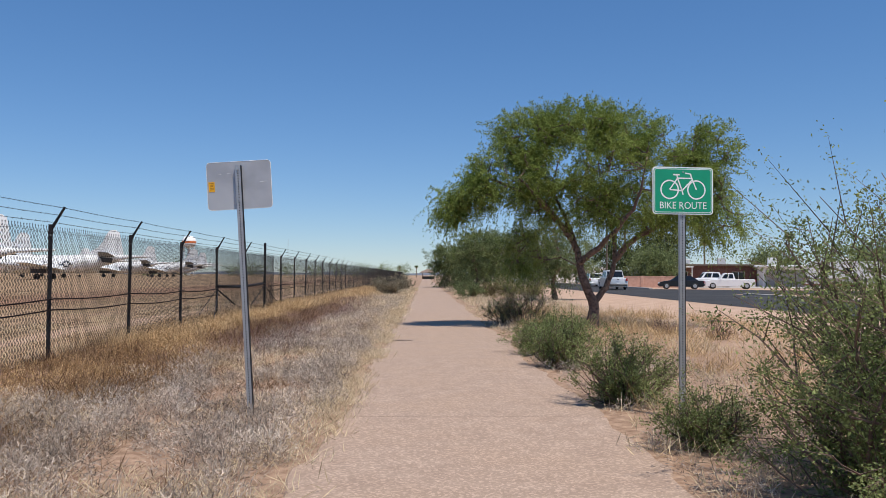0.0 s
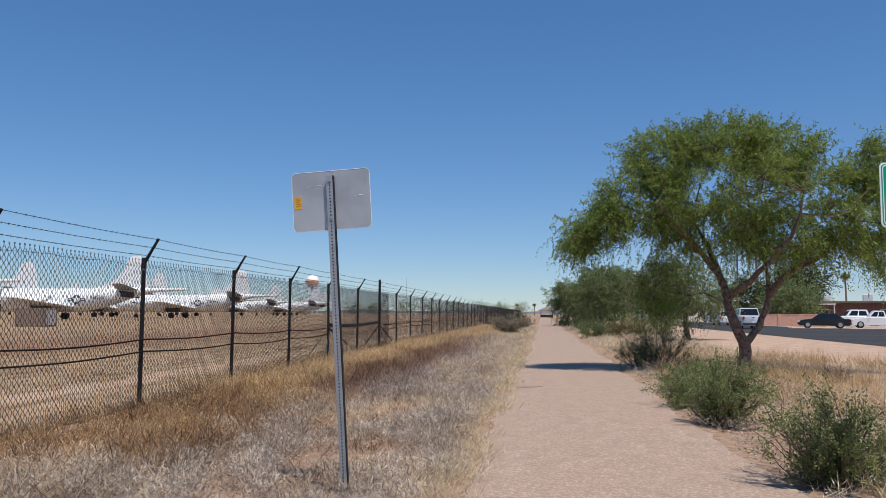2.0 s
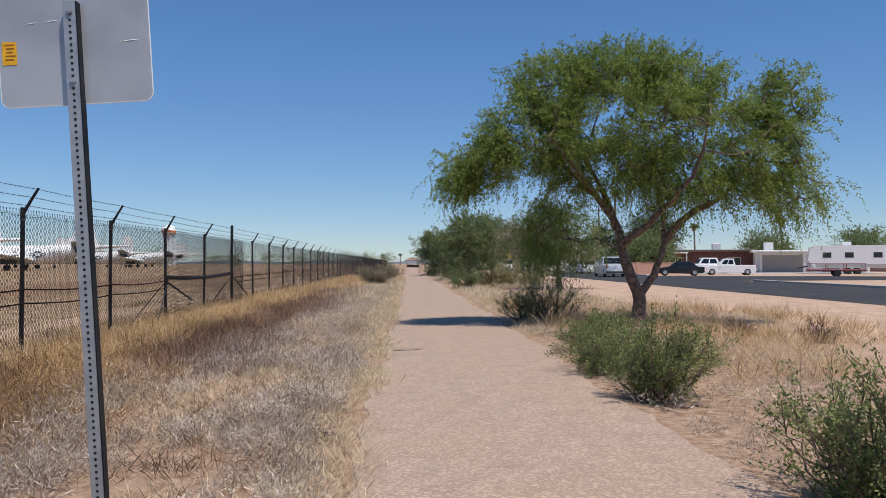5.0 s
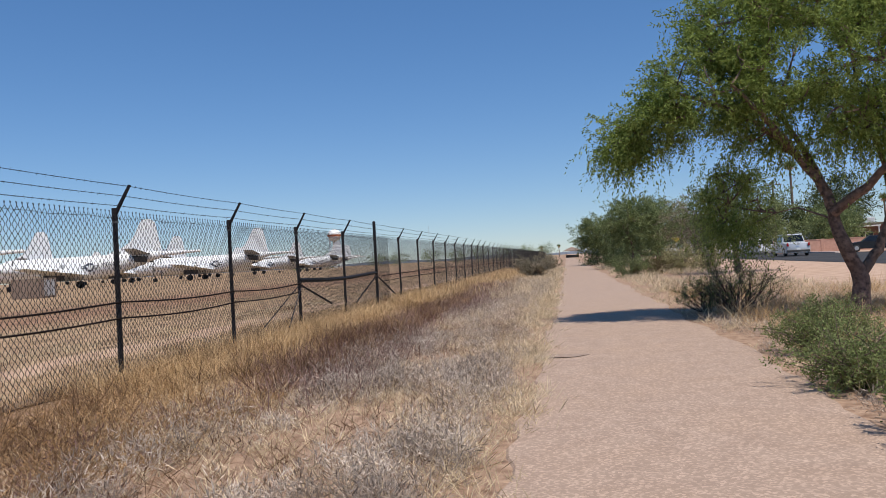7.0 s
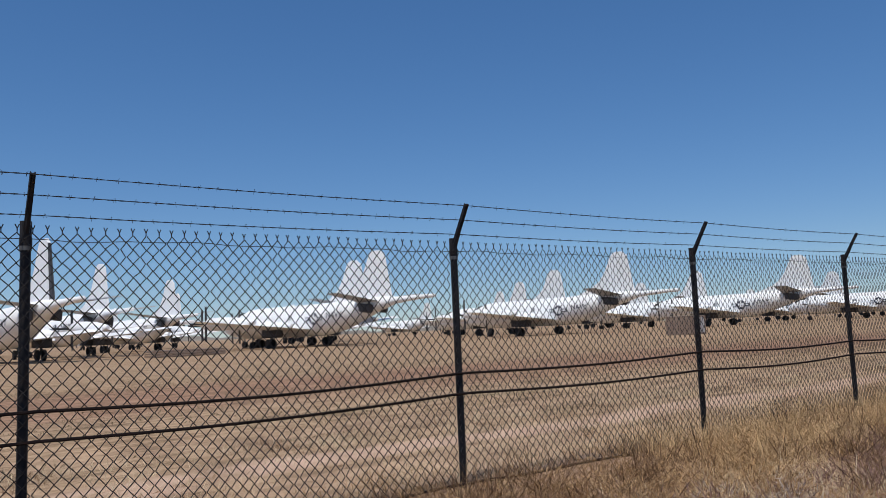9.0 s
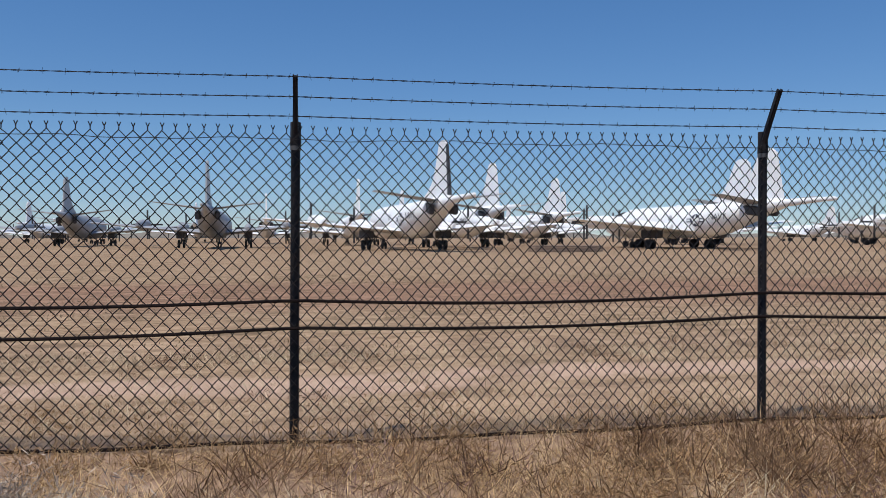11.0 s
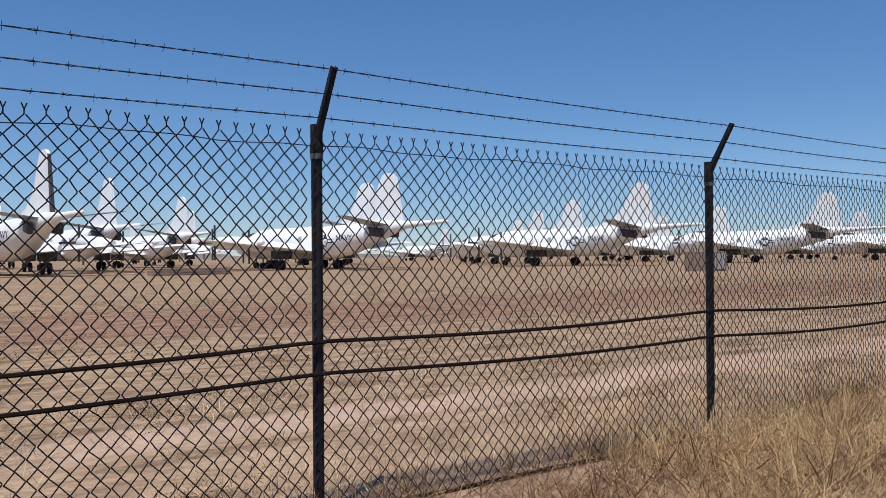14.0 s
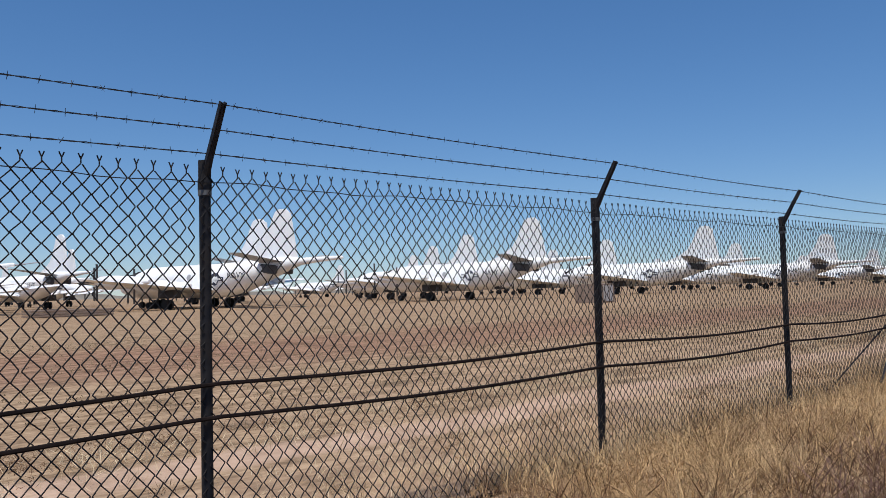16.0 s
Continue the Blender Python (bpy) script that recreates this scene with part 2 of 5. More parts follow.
M_AGREY = mat("aircraft_grey", (0.33, 0.34, 0.36), (0.40, 0.41, 0.42), 0.6, 0.5, c3=(0.30, 0.29, 0.28), scale3=0.3)
M_TAIL = mat("tailplane_grey", (0.30, 0.31, 0.33), (0.40, 0.41, 0.42), 0.8, 0.5, c3=(0.24, 0.24, 0.25), scale3=0.5)
M_ADARK = mat("aircraft_dark", (0.03, 0.03, 0.034), (0.06, 0.058, 0.058), 1.2, 0.6)
M_MARK = mat("marking_dark", (0.03, 0.035, 0.06), rough=0.5)
M_RUB = mat("rubber", (0.02, 0.02, 0.021), (0.035, 0.034, 0.033), 9, 0.8)
M_RIM = mat("wheel_rim", (0.45, 0.46, 0.47), (0.55, 0.55, 0.56), 9, 0.35, 0.7)
M_GLASS = mat("tinted_glass", (0.012, 0.015, 0.018), rough=0.08)
M_CARW = mat("car_white", (0.76, 0.77, 0.77), (0.80, 0.80, 0.80), 1, 0.25)
M_CARK = mat("car_black", (0.012, 0.013, 0.017), (0.018, 0.019, 0.023), 1, 0.2)
M_CARS = mat("car_silver", (0.55, 0.57, 0.58), (0.62, 0.63, 0.64), 1, 0.3, 0.3)
M_LAMPR = mat("tail_lamp_red", (0.35, 0.01, 0.01), rough=0.25)
M_LAMPW = mat("head_lamp", (0.75, 0.76, 0.78), rough=0.15)
M_CHROME = mat("chrome", (0.6, 0.6, 0.6), rough=0.2, metal=0.9)
M_WALLW = mat("white_stucco", (0.74, 0.73, 0.70), (0.80, 0.79, 0.77), 3, 0.9, bump=0.2)
M_WALLG = mat("grey_stucco", (0.36, 0.35, 0.34), (0.43, 0.42, 0.41), 3, 0.9, bump=0.2)
M_WALLB = mat("brown_brick", (0.13, 0.062, 0.047), (0.20, 0.10, 0.078), 5, 0.9, bump=0.3)
M_PINK = mat("pink_block", (0.50, 0.285, 0.21), (0.58, 0.345, 0.26), 4, 0.9, bump=0.2)
M_ROOF = mat("roof_white", (0.68, 0.68, 0.66), (0.75, 0.75, 0.73), 2, 0.8)
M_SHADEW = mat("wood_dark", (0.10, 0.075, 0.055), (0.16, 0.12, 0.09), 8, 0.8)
M_BOXT = mat("weathered_board", (0.20, 0.14, 0.105), (0.27, 0.20, 0.155), 5, 0.85)
# distance haze is painted into this blue-grey hill colour
M_HILL = mat("far_hill_haze", (0.17, 0.20, 0.25), (0.20, 0.23, 0.28), 0.01, 1.0)
M_SCRUB = mat("far_scrub", (0.17, 0.15, 0.125), (0.25, 0.22, 0.18), 0.02, 1.0)
M_TOWERO = mat("tower_orange", (0.62, 0.16, 0.05), (0.66, 0.2, 0.07), 1, 0.6)
M_TARP = mat("blue_tarp", (0.05, 0.16, 0.42), rough=0.6)
M_YEL = mat("sign_yellow", (0.75, 0.5, 0.02), rough=0.5)
M_REDM = mat("red_machine", (0.25, 0.04, 0.03), rough=0.5)

# ---- mesh helpers ----
class MB:
    """Collects vertices and faces of one part."""
    def __init__(self):
        self.v, self.f = [], []

    def add(self, vs, fs):
        o = len(self.v)
        self.v += [tuple(p) for p in vs]
        self.f += [tuple(i + o for i in q) for q in fs]
        return self

    def box(self, c, s, m=None, ch=0.0):
        """Box of size s round c; ch: chamfer along all edges in z direction and top."""
        x, y, z = s[0] / 2, s[1] / 2, s[2] / 2
        if ch <= 0:
            vs = [Vector((i * x, j * y, k * z)) for k in (-1, 1) for i, j in ((-1, -1), (1, -1), (1, 1), (-1, 1))]
            fs = [(0, 3, 2, 1), (4, 5, 6, 7), (0, 1, 5, 4), (1, 2, 6, 5), (2, 3, 7, 6), (3, 0, 4, 7)]
        else:
            rings = []
            for k, (q, zz) in enumerate(((ch, -z), (0, -z + ch), (0, z - ch), (ch, z))):
                a, d = x - q, y - q
                e = ch * 0.6
                rings.append([Vector(p) for p in ((-a + e, -d, zz), (a - e, -d, zz), (a, -d + e, zz), (a, d - e, zz), (a - e, d, zz), (-a + e, d, zz), (-a, d - e, zz), (-a, -d + e, zz))])
            vs = [p for r in rings for p in r]
            fs = [tuple(range(7, -1, -1)), tuple(range(24, 32))]
            for r in range(3):
                for i in range(8):
                    j = (i + 1) % 8
                    fs.append((r * 8 + i, r * 8 + j, r * 8 + 8 + j, r * 8 + 8 + i))
        t = Matrix.Translation(c) @ (m if m is not None else Matrix())
        return self.add([t @ p for p in vs], fs)

    def tube(self, pts, radii, n=8, cap=True):
        pts = [Vector(p) for p in pts]
        if isinstance(radii, (int, float)):
            radii = [radii] * len(pts)
        vs, fs = [], []
        a = None
        for i, p in enumerate(pts):
            d = (pts[min(i + 1, len(pts) - 1)] - pts[max(i - 1, 0)]).normalized()
            a = d.orthogonal().normalized() if a is None else (a - d * a.dot(d)).normalized()
            b = d.cross(a)
            vs += [p + (a * math.cos(2 * math.pi * k / n) + b * math.sin(2 * math.pi * k / n)) * radii[i] for k in range(n)]
        for i in range(len(pts) - 1):
            for k in range(n):
                j = (k + 1) % n
                fs.append((i * n + k, i * n + j, i * n + n + j, i * n + n + k))
        if cap:
            fs.append(tuple(range(n - 1, -1, -1)))
            fs.append(tuple(range((len(pts) - 1) * n, len(pts) * n)))
        return self.add(vs, fs)

    def loft(self, rings, cap=True, closed=True):
        n = len(rings[0])
        vs = [p for r in rings for p in r]
        fs = []
        for i in range(len(rings) - 1):
            for k in range(n if closed else n - 1):
                j = (k + 1) % n
                fs.append((i * n + k, i * n + j, i * n + n + j, i * n + n + k))
        if cap:
            fs.append(tuple(range(n - 1, -1, -1)))
            fs.append(tuple(range((len(rings) - 1) * n, len(rings) * n)))
        return self.add(vs, fs)

    def prism(self, poly, axis, a, b):
        """Polygon in the two other axes, pushed along axis from a to b."""
        def at(p, t):
            q = list(p)
            q.insert(axis, t)
            return Vector(q)
        n = len(poly)
        return self.add([at(p, a) for p in poly] + [at(p, b) for p in poly],
                        [tuple(range(n - 1, -1, -1)), tuple(range(n, 2 * n))] + [(i, (i + 1) % n, n + (i + 1) % n, n + i) for i in range(n)])

    def mesh(self, name, material, smooth=False):
        me = bpy.data.meshes.new(name)
        me.from_pydata(self.v, [], self.f)
        bm = bmesh.new()
        bm.from_mesh(me)
        bmesh.ops.recalc_face_normals(bm, faces=bm.faces)
        if smooth:
            for q in bm.faces:
                q.smooth = True
            for e in bm.edges:
                if len(e.link_faces) == 2 and e.calc_face_angle(0) > 0.7:
                    e.smooth = False
        bm.to_mesh(me)
        bm.free()
        me.materials.append(material)
        return me


def thing(name, label, category, at=None, group="", kind=""):
    e = new(name)
    e.empty_display_size = 0.1
    if at is not None:
        e.matrix_basis = at
    return tagged(e, label, category, group, kind)


def part(name, mb, material, parent, label="", smooth=False):
    me = mb if isinstance(mb, bpy.types.Mesh) else mb.mesh(name, material, smooth)
    ob = new(name, me)
    ob.parent = parent
    if label:
        ob["label"] = label
    return ob


def np_mesh(name, verts, faces, material):
    """Fast mesh from arrays; faces all of one size."""
    me = bpy.data.meshes.new(name)
    n, k = faces.shape
    me.vertices.add(len(verts))
    me.vertices.foreach_set("co", np.ascontiguousarray(verts, dtype=np.float32).ravel())
    me.loops.add(n * k)
    me.loops.foreach_set("vertex_index", np.ascontiguousarray(faces, dtype=np.int32).ravel())
    me.polygons.add(n)
    me.polygons.foreach_set("loop_start", np.arange(0, n * k, k, dtype=np.int32))
    me.update(calc_edges=True)
    me.materials.append(material)
    return me


def unit(a):
    return a / np.maximum(np.linalg.norm(a, axis=1, keepdims=True), 1e-9)


def leaf_mesh(name, c, d, length, width, material, rng, level=0.0):
    """Diamond leaves at c (N,3) along d, each an island of one quad; level: how far the blades turn their faces up."""
    n = len(c)
    side = unit(np.cross(d, rng.normal(size=(n, 3)) + np.array([0, 0, level])))
    ln, wd = (np.asarray(q).reshape(-1, 1) for q in (length, width))
    v = np.stack([c, c + d * ln * 0.5 + side * wd * 0.5, c + d * ln, c + d * ln * 0.5 - side * wd * 0.5], 1).reshape(-1, 3)
    return np_mesh(name, v, np.arange(4 * n).reshape(n, 4), material)


def blade_mesh(name, base, d, height, width, bend, material, rng):
    """Grass blades: two quads narrowing to the tip, bent by bend along the horizontal part of d."""
    n = len(base)
    h, w = height.reshape(-1, 1), width.reshape(-1, 1)
    side = unit(np.cross(d, np.tile([0.0, 0.0, 1.0], (n, 1))) + rng.normal(size=(n, 3)) * 0.2)
    mid = base + d * h * 0.55
    out = d.copy()
    out[:, 2] = 0
    tip = base + d * h + out * bend.reshape(-1, 1) * h - np.array([0, 0, 1]) * bend.reshape(-1, 1) * h * 0.35
    v = np.stack([base - side * w / 2, base + side * w / 2, mid + side * w * 0.4, mid - side * w * 0.4, tip + side * w * 0.12, tip - side * w * 0.12], 1).reshape(-1, 3)
    o = (np.arange(n) * 6).reshape(-1, 1)
    f = np.concatenate([o + np.array([[0, 1, 2, 3]]), o + np.array([[3, 2, 4, 5]])], 0)
    return np_mesh(name, v, f, material)

# ---- ground, path, road ----
def build_ground():
    xs = np.concatenate([[-2600, -1200, -600, -300, -160, -90, -60, -40, -28, -20, -16], np.arange(-13, 13.01, 0.2), [16, 20, 26, 34, 45, 60, 90, 160, 300, 700, 1400, 2600]])
    ys = np.concatenate([[-900, -300, -120, -60, -30, -15], np.arange(-8, 40.01, 0.2), np.arange(41, 80, 1.5), [85, 95, 110, 130, 160, 200, 260, 350, 500, 800, 1400, 2600]])
    X, Y = np.meshgrid(xs, ys, indexing="ij")
    rng = np.random.default_rng(3)
    Z = np.zeros_like(X)
    for _ in range(26):
        k, ph = rng.uniform(0.6, 4.0), rng.uniform(0, 6.28)
        a = rng.uniform(0, 6.28)
        Z += np.sin((X * math.cos(a) + Y * math.sin(a)) * k + ph) / k * 0.006
    w = np.clip((13 - np.abs(X)) / 3, 0, 1) * np.clip((40 - Y) / 8, 0, 1) * np.clip((Y + 8) / 4, 0, 1)
    on_path = np.clip(1.6 - np.abs(X - 0.72), 0, 0.3) / 0.3
    Z = Z * w * (1 - on_path)
    # low mound along the foot of the fence
    Z += 0.05 * np.exp(-((X + 5.3) / 0.45) ** 2) * np.clip((40 - Y) / 8, 0, 1) * np.clip((Y + 8) / 4, 0, 1)
    ny = len(ys)
    i, j = np.meshgrid(np.arange(len(xs) - 1), np.arange(ny - 1), indexing="ij")
    a = (i * ny + j).ravel()
    f = np.stack([a, a + ny, a + ny + 1, a + 1], 1)
    me = np_mesh("ground", np.stack([X.ravel(), Y.ravel(), Z.ravel()], 1), f, M_SOIL)
    me.polygons.foreach_set("use_smooth", np.ones(len(f), dtype=bool))
    tagged(new("ground", me), "dry desert soil with pale dirt tracks and brown field", "ground", kind="structure")


def build_path():
    ob = thing("path", "pinkish exposed gravel paving, sandy edges, one cross joint", "path", kind="structure")
    rng = np.random.default_rng(7)
    def slab(y0, y1, stepy):
        ys = np.arange(y0, y1 + 1e-6, (y1 - y0) / max(1, round((y1 - y0) / stepy)))
        mb = MB()
        rings = []
        for y in ys:
            l = -0.54 + 0.04 * math.sin(y * 0.9) + 0.025 * math.sin(y * 2.7 + 1) + 0.02 * math.sin(y * 6.1) + rng.uniform(-0.03, 0.03) - 0.015 * max(0, 10 - y) + 0.006 * min(25, max(0, y - 12))
            r = 1.98 + 0.06 * math.sin(y * 0.7 + 2) + 0.04 * math.sin(y * 2.3) + rng.uniform(-0.03, 0.03)
            rings.append([Vector((l, y, -0.02)), Vector((l + 0.04, y, 0.016)), Vector((0.3, y, 0.024)), Vector((1.2, y, 0.024)), Vector((r - 0.04, y, 0.016)), Vector((r, y, -0.02))])
        mb.loft(rings, cap=True, closed=False)
        part("slab", mb, M_PATH, ob)
    slab(-14, 8.0, 0.25)
    slab(8.008, 40, 0.25)
    slab(40, 258, 2.5)
    # damp-looking worn patch
    mb = MB()
    ring = [Vector((-0.28 + 0.34 * math.cos(a) * (1 + 0.2 * math.sin(3 * a)), 16.85 + 0.20 * math.sin(a) * (1 + 0.25 * math.cos(2 * a)), 0.028)) for a in np.linspace(0, 6.28, 28, endpoint=False)]
    mb.add(ring, [tuple(range(28))])
    part("worn_patch", mb, M_DAMP, ob, "darker worn oval patch")


def build_road():
    mb = MB()
    mb.add([Vector(p) for p in ((14.6, -120, 0.012), (24.2, -120, 0.012), (24.2, 62, 0.012), (60, 66, 0.012), (60, 76, 0.012), (24.2, 84, 0.012), (24.2, 600, 0.012), (14.6, 600, 0.012))], [(0, 1, 2, 3, 4, 5, 6, 7)])
    tagged(new("road", mb.mesh("road", M_ASPH)), "dark asphalt street with a side street", "road", kind="structure")
    mb = MB()
    mb.box((24.45, 342, 0.06), (0.4, 514, 0.15), ch=0.02)
    tagged(new("kerb", mb.mesh("kerb", M_CONC)), "pale concrete kerb along the street", "kerb", kind="structure")
    mb = MB()
    mb.box((24.45, -30, 0.06), (0.4, 180, 0.15), ch=0.02)
    tagged(new("kerb", mb.mesh("kerb", M_CONC)), "pale concrete kerb along the street", "kerb", kind="structure")
    mb = MB()
    mb.box((47, 101, 0.02), (26, 12, 0.06), ch=0.01)
    tagged(new("driveway", mb.mesh("driveway", M_CONC)), "pale concrete driveway in front of the carport", "driveway", kind="structure")


build_ground()
build_path()
build_road()


# ---- fence ----
FX, FZ = -5.345, 2.06
TIPX, TIPZ = -5.14, 2.345
SP = 3.22
Y5 = 12.44


def build_fence():
    fence = thing("chain_link_fence", "black chain-link fence with barbed wire on angled arms", "fence")
    posts = [Y5 + SP * k for k in range(-7, 62)]
    pull = 5            # the straight taller post
    post = MB().tube([(0, 0, -0.1), (0, 0, FZ + 0.02)], 0.030, 10).tube([(0, 0, FZ - 0.12), (0, 0, FZ - 0.07)], 0.036, 10).mesh("post", M_POST, True)
    far_post = MB().tube([(0, 0, -0.1), (0, 0, FZ + 0.02)], 0.030, 6).mesh("post", M_POST, True)
    lx, lz = TIPX - FX, TIPZ - FZ
    arm = MB()
    for a in (-0.012, 0.012):
        arm.add([Vector(p) for p in ((-0.012, a - 0.003, -0.04), (0.02, a - 0.003, -0.05), (lx + 0.012, a - 0.003, lz), (lx - 0.012, a - 0.003, lz + 0.012),
                                     (-0.012, a + 0.003, -0.04), (0.02, a + 0.003, -0.05), (lx + 0.012, a + 0.003, lz), (lx - 0.012, a + 0.003, lz + 0.012))],
                [(0, 1, 2, 3), (7, 6, 5, 4), (0, 4, 5, 1), (1, 5, 6, 2), (2, 6, 7, 3), (3, 7, 4, 0)])
    arm.tube([(0, 0, -0.07), (lx, 0, lz)], [0.022, 0.010], 6)
    arm.tube([(0, 0, -0.08), (0, 0, 0.03)], 0.0335, 8)
    arm = arm.mesh("arm", M_POST)
    strap = MB().tube([(0, 0, -0.018), (0, 0, 0.018)], 0.035, 10).mesh("tie_band", M_BAND, True)
    for k, y in enumerate(posts):
        i = k - 7
        if i == pull:
            y = 28.55
            p = part("post", MB().tube([(0, 0, -0.1), (0, 0, 2.44)], 0.042, 12).tube([(0, 0, 2.44), (0, 0, 2.46)], [0.044, 0.03], 12), M_POST, fence, "taller straight pull post", True)
            p.location = (FX, y, 0)
            continue
        p = part("post", post if y < 60 else far_post, M_POST, fence)
        p.location = (FX, y, 0)
        p.rotation_euler = (0.012 * math.sin(i * 2.3), 0.01 * math.sin(i * 1.7), 0)
        if y < 110:
            a = part("arm", arm, M_POST, p)
            a.location = (0, 0, FZ)
        if y < 32:
            s = part("tie_band", strap, M_BAND, p, "dull grey tie band")
            s.location = (0, 0, FZ - 0.13)
    y0, y1 = posts[0], posts[-1]
    # barbed strands: twisted pair with barbs
    for s in range(3):
        t = (s + 0.55) / 2.62
        x, z = FX + lx * t, FZ + lz * t
        mb = MB()
        for w in range(2):
            pts, ys = [], np.concatenate([np.arange(y0, 45, 0.05), np.arange(45, y1, 2.0)])
            for y in ys:
                ph = y * 42 + w * math.pi
                sag = 0.012 * math.sin(math.pi * ((y - Y5) / SP % 1))
                pts.append((x + 0.0028 * math.cos(ph), y, z - sag + 0.0028 * math.sin(ph)))
            mb.tube(pts, 0.0025, 3, False)
        for y in np.arange(y0, 45, 0.127):
            sag = 0.012 * math.sin(math.pi * ((y - Y5) / SP % 1))
            a = random.uniform(0, 3.14)
            for q in (a, a + 1.4):
                d = Vector((math.cos(q), random.uniform(-0.3, 0.3), math.sin(q))) * 0.019
                c = Vector((x, y + random.uniform(-0.006, 0.006), z - sag))
                mb.tube([c - d, c + d], 0.0013, 3, False)
        part("barbed_wire", mb, M_WIRE, fence, "thin barbed strand")
    # two thick cables, slack between posts
    for z0, ph in ((0.975, 0.0), (0.80, 1.3)):
        mb, pts = MB(), []
        for y in np.arange(y0, 22.2, 0.2):
            u = (y - Y5) / SP
            pts.append((FX + 0.045, y, z0 - 0.035 * math.sin(math.pi * (u % 1)) + 0.012 * math.sin(u * 2.1 + ph)))
        mb.tube(pts, 0.0105, 6)
        pts = []
        for y in np.arange(29.0, 150, 0.6):
            u = (y - Y5) / SP
            pts.append((FX + 0.045, y, z0 - 0.02 * math.sin(math.pi * (u % 1)) + 0.02 * math.sin(u * 0.9 + ph)))
        mb.tube(pts, 0.0125, 5)
        part("cable", mb, M_CABLE, fence, "dark slack restraint cable")
    mb, pts = MB(), []
    for y in np.concatenate([np.arange(y0, 40, 0.11), np.arange(40, y1, 1.5)]):
        pts.append((FX + .038 + .004 * math.sin(y * 31), y, FZ - .085 + .007 * math.sin(y * 5.1) + .004 * math.sin(y * 13)))
    part("tension_wire", mb.tube(pts, .0032, 4, False), M_WIRE, fence, "wavy top tension wire")
    mb, pts = MB(), []
    for y in np.arange(y0, 40, 0.3):
        pts.append((FX + .05 + .012 * math.sin(y * 1.9), y, .075 + .012 * math.sin(y * 1.1) + .008 * math.sin(y * 3.7)))
    part("bottom_rail", mb.tube(pts, .012, 6), M_CABLE, fence, "dark pipe along the foot of the mesh")
    # brace rail and struts at the pull post
    part("brace_rail", MB().tube([(FX, 22.1, 1.03), (FX, 24.0, .985), (FX, 25.6, .98), (FX, 28.5, 1.04)], 0.045, 8), M_POST, fence, "", True)
    for a, b in (((FX, 22.1, 0.95), (FX + 0.02, 20.0, 0.25)), ((FX, 22.1, 0.95), (FX, 24.2, 0.45)), ((FX, 28.5, 0.95), (FX, 26.3, 0.35)), ((FX, 28.6, 0.95), (FX, 30.8, 0.35)), ((FX + 0.03, 22.1, 0.9), (FX + 0.4, 20.3, 0.25))):
        part("brace_strut", MB().tube([a, b], 0.022 if b[1] > 22.2 else 0.011, 6), M_POST, fence, "", True)
    # woven mesh: zigzag pickets hooked into one another
    def weave(ya, yb, zb, r, tri, k=1):
        W, H = 0.0415 * k, 0.090 * k
        rows = int((FZ - 0.03 - zb) / (H / 2))
        n = int((yb - ya) / W)
        k = np.arange(n).reshape(-1, 1)
        j = np.arange(rows + 1).reshape(1, -1)
        y = ya + (k + ((j + k) % 2)) * W
        z = zb + j * H / 2 + 0 * k
        rng = np.random.default_rng(5)
        y = y + rng.normal(size=y.shape) * 0.0022
        z = z + rng.normal(size=z.shape) * 0.0022
        xo = FX + 0.034 + 0.004 * np.where((j + k) % 2 == 0, 1, -1) + 0.012 * np.sin(y * 0.9) * np.sin(z * 1.4)
        # twisted barbs standing above the top edge
        P = np.stack([xo + 0 * y, y, z], 2)
        a, b = P[:, :-1].reshape(-1, 3), P[:, 1:].reshape(-1, 3)
        top = P[:, -1]
        up = (k[:, 0] % 2 == 0)
        tp = top[up]
        a = np.concatenate([a, tp, tp + [0, 0, 0.02], tp + [0, 0, 0.02]])
        b = np.concatenate([b, tp + [0, 0, 0.02], tp + [0, 0.011, 0.046], tp + [0, -0.011, 0.046]])
        d = unit(b - a)
        s1 = unit(np.cross(d, [[1.0, 0, 0]]))
        s2 = np.tile([1.0, 0, 0], (len(a), 1))
        if tri:
            off = [s1 * r, -s1 * r * 0.5 + s2 * r * 0.87, -s1 * r * 0.5 - s2 * r * 0.87]
            v = np.stack([a + o for o in off] + [b + o for o in off], 1).reshape(-1, 3)
            o = (np.arange(len(a)) * 6).reshape(-1, 1)
            f = np.concatenate([o + np.array([[0, 1, 4, 3]]), o + np.array([[1, 2, 5, 4]]), o + np.array([[2, 0, 3, 5]])])
        else:
            v = np.stack([a - s2 * r, a + s2 * r, b + s2 * r, b - s2 * r], 1).reshape(-1, 3)
            f = np.arange(len(v)).reshape(-1, 4)
        return np_mesh("fence_mesh", v, f, M_WIRE)
    for ya, yb, r, tri in ((2.0, 12.4, 0.0039, True), (12.4, 30.0, 0.0037, True), (30.0, 110.0, 0.0019, False)):
        part("fence_mesh", weave(ya, yb, 0.08, r, tri), M_WIRE, fence, "diamond chain-link wire mesh")
    part("fence_mesh", weave(-10.1, 2.0, 0.08, 0.0026, False), M_WIRE, fence, "diamond chain-link wire mesh")
    part("fence_mesh", weave(110.0, 200.0, 0.08, 0.0034, False, 2), M_WIRE, fence, "diamond chain-link wire mesh")


build_fence()


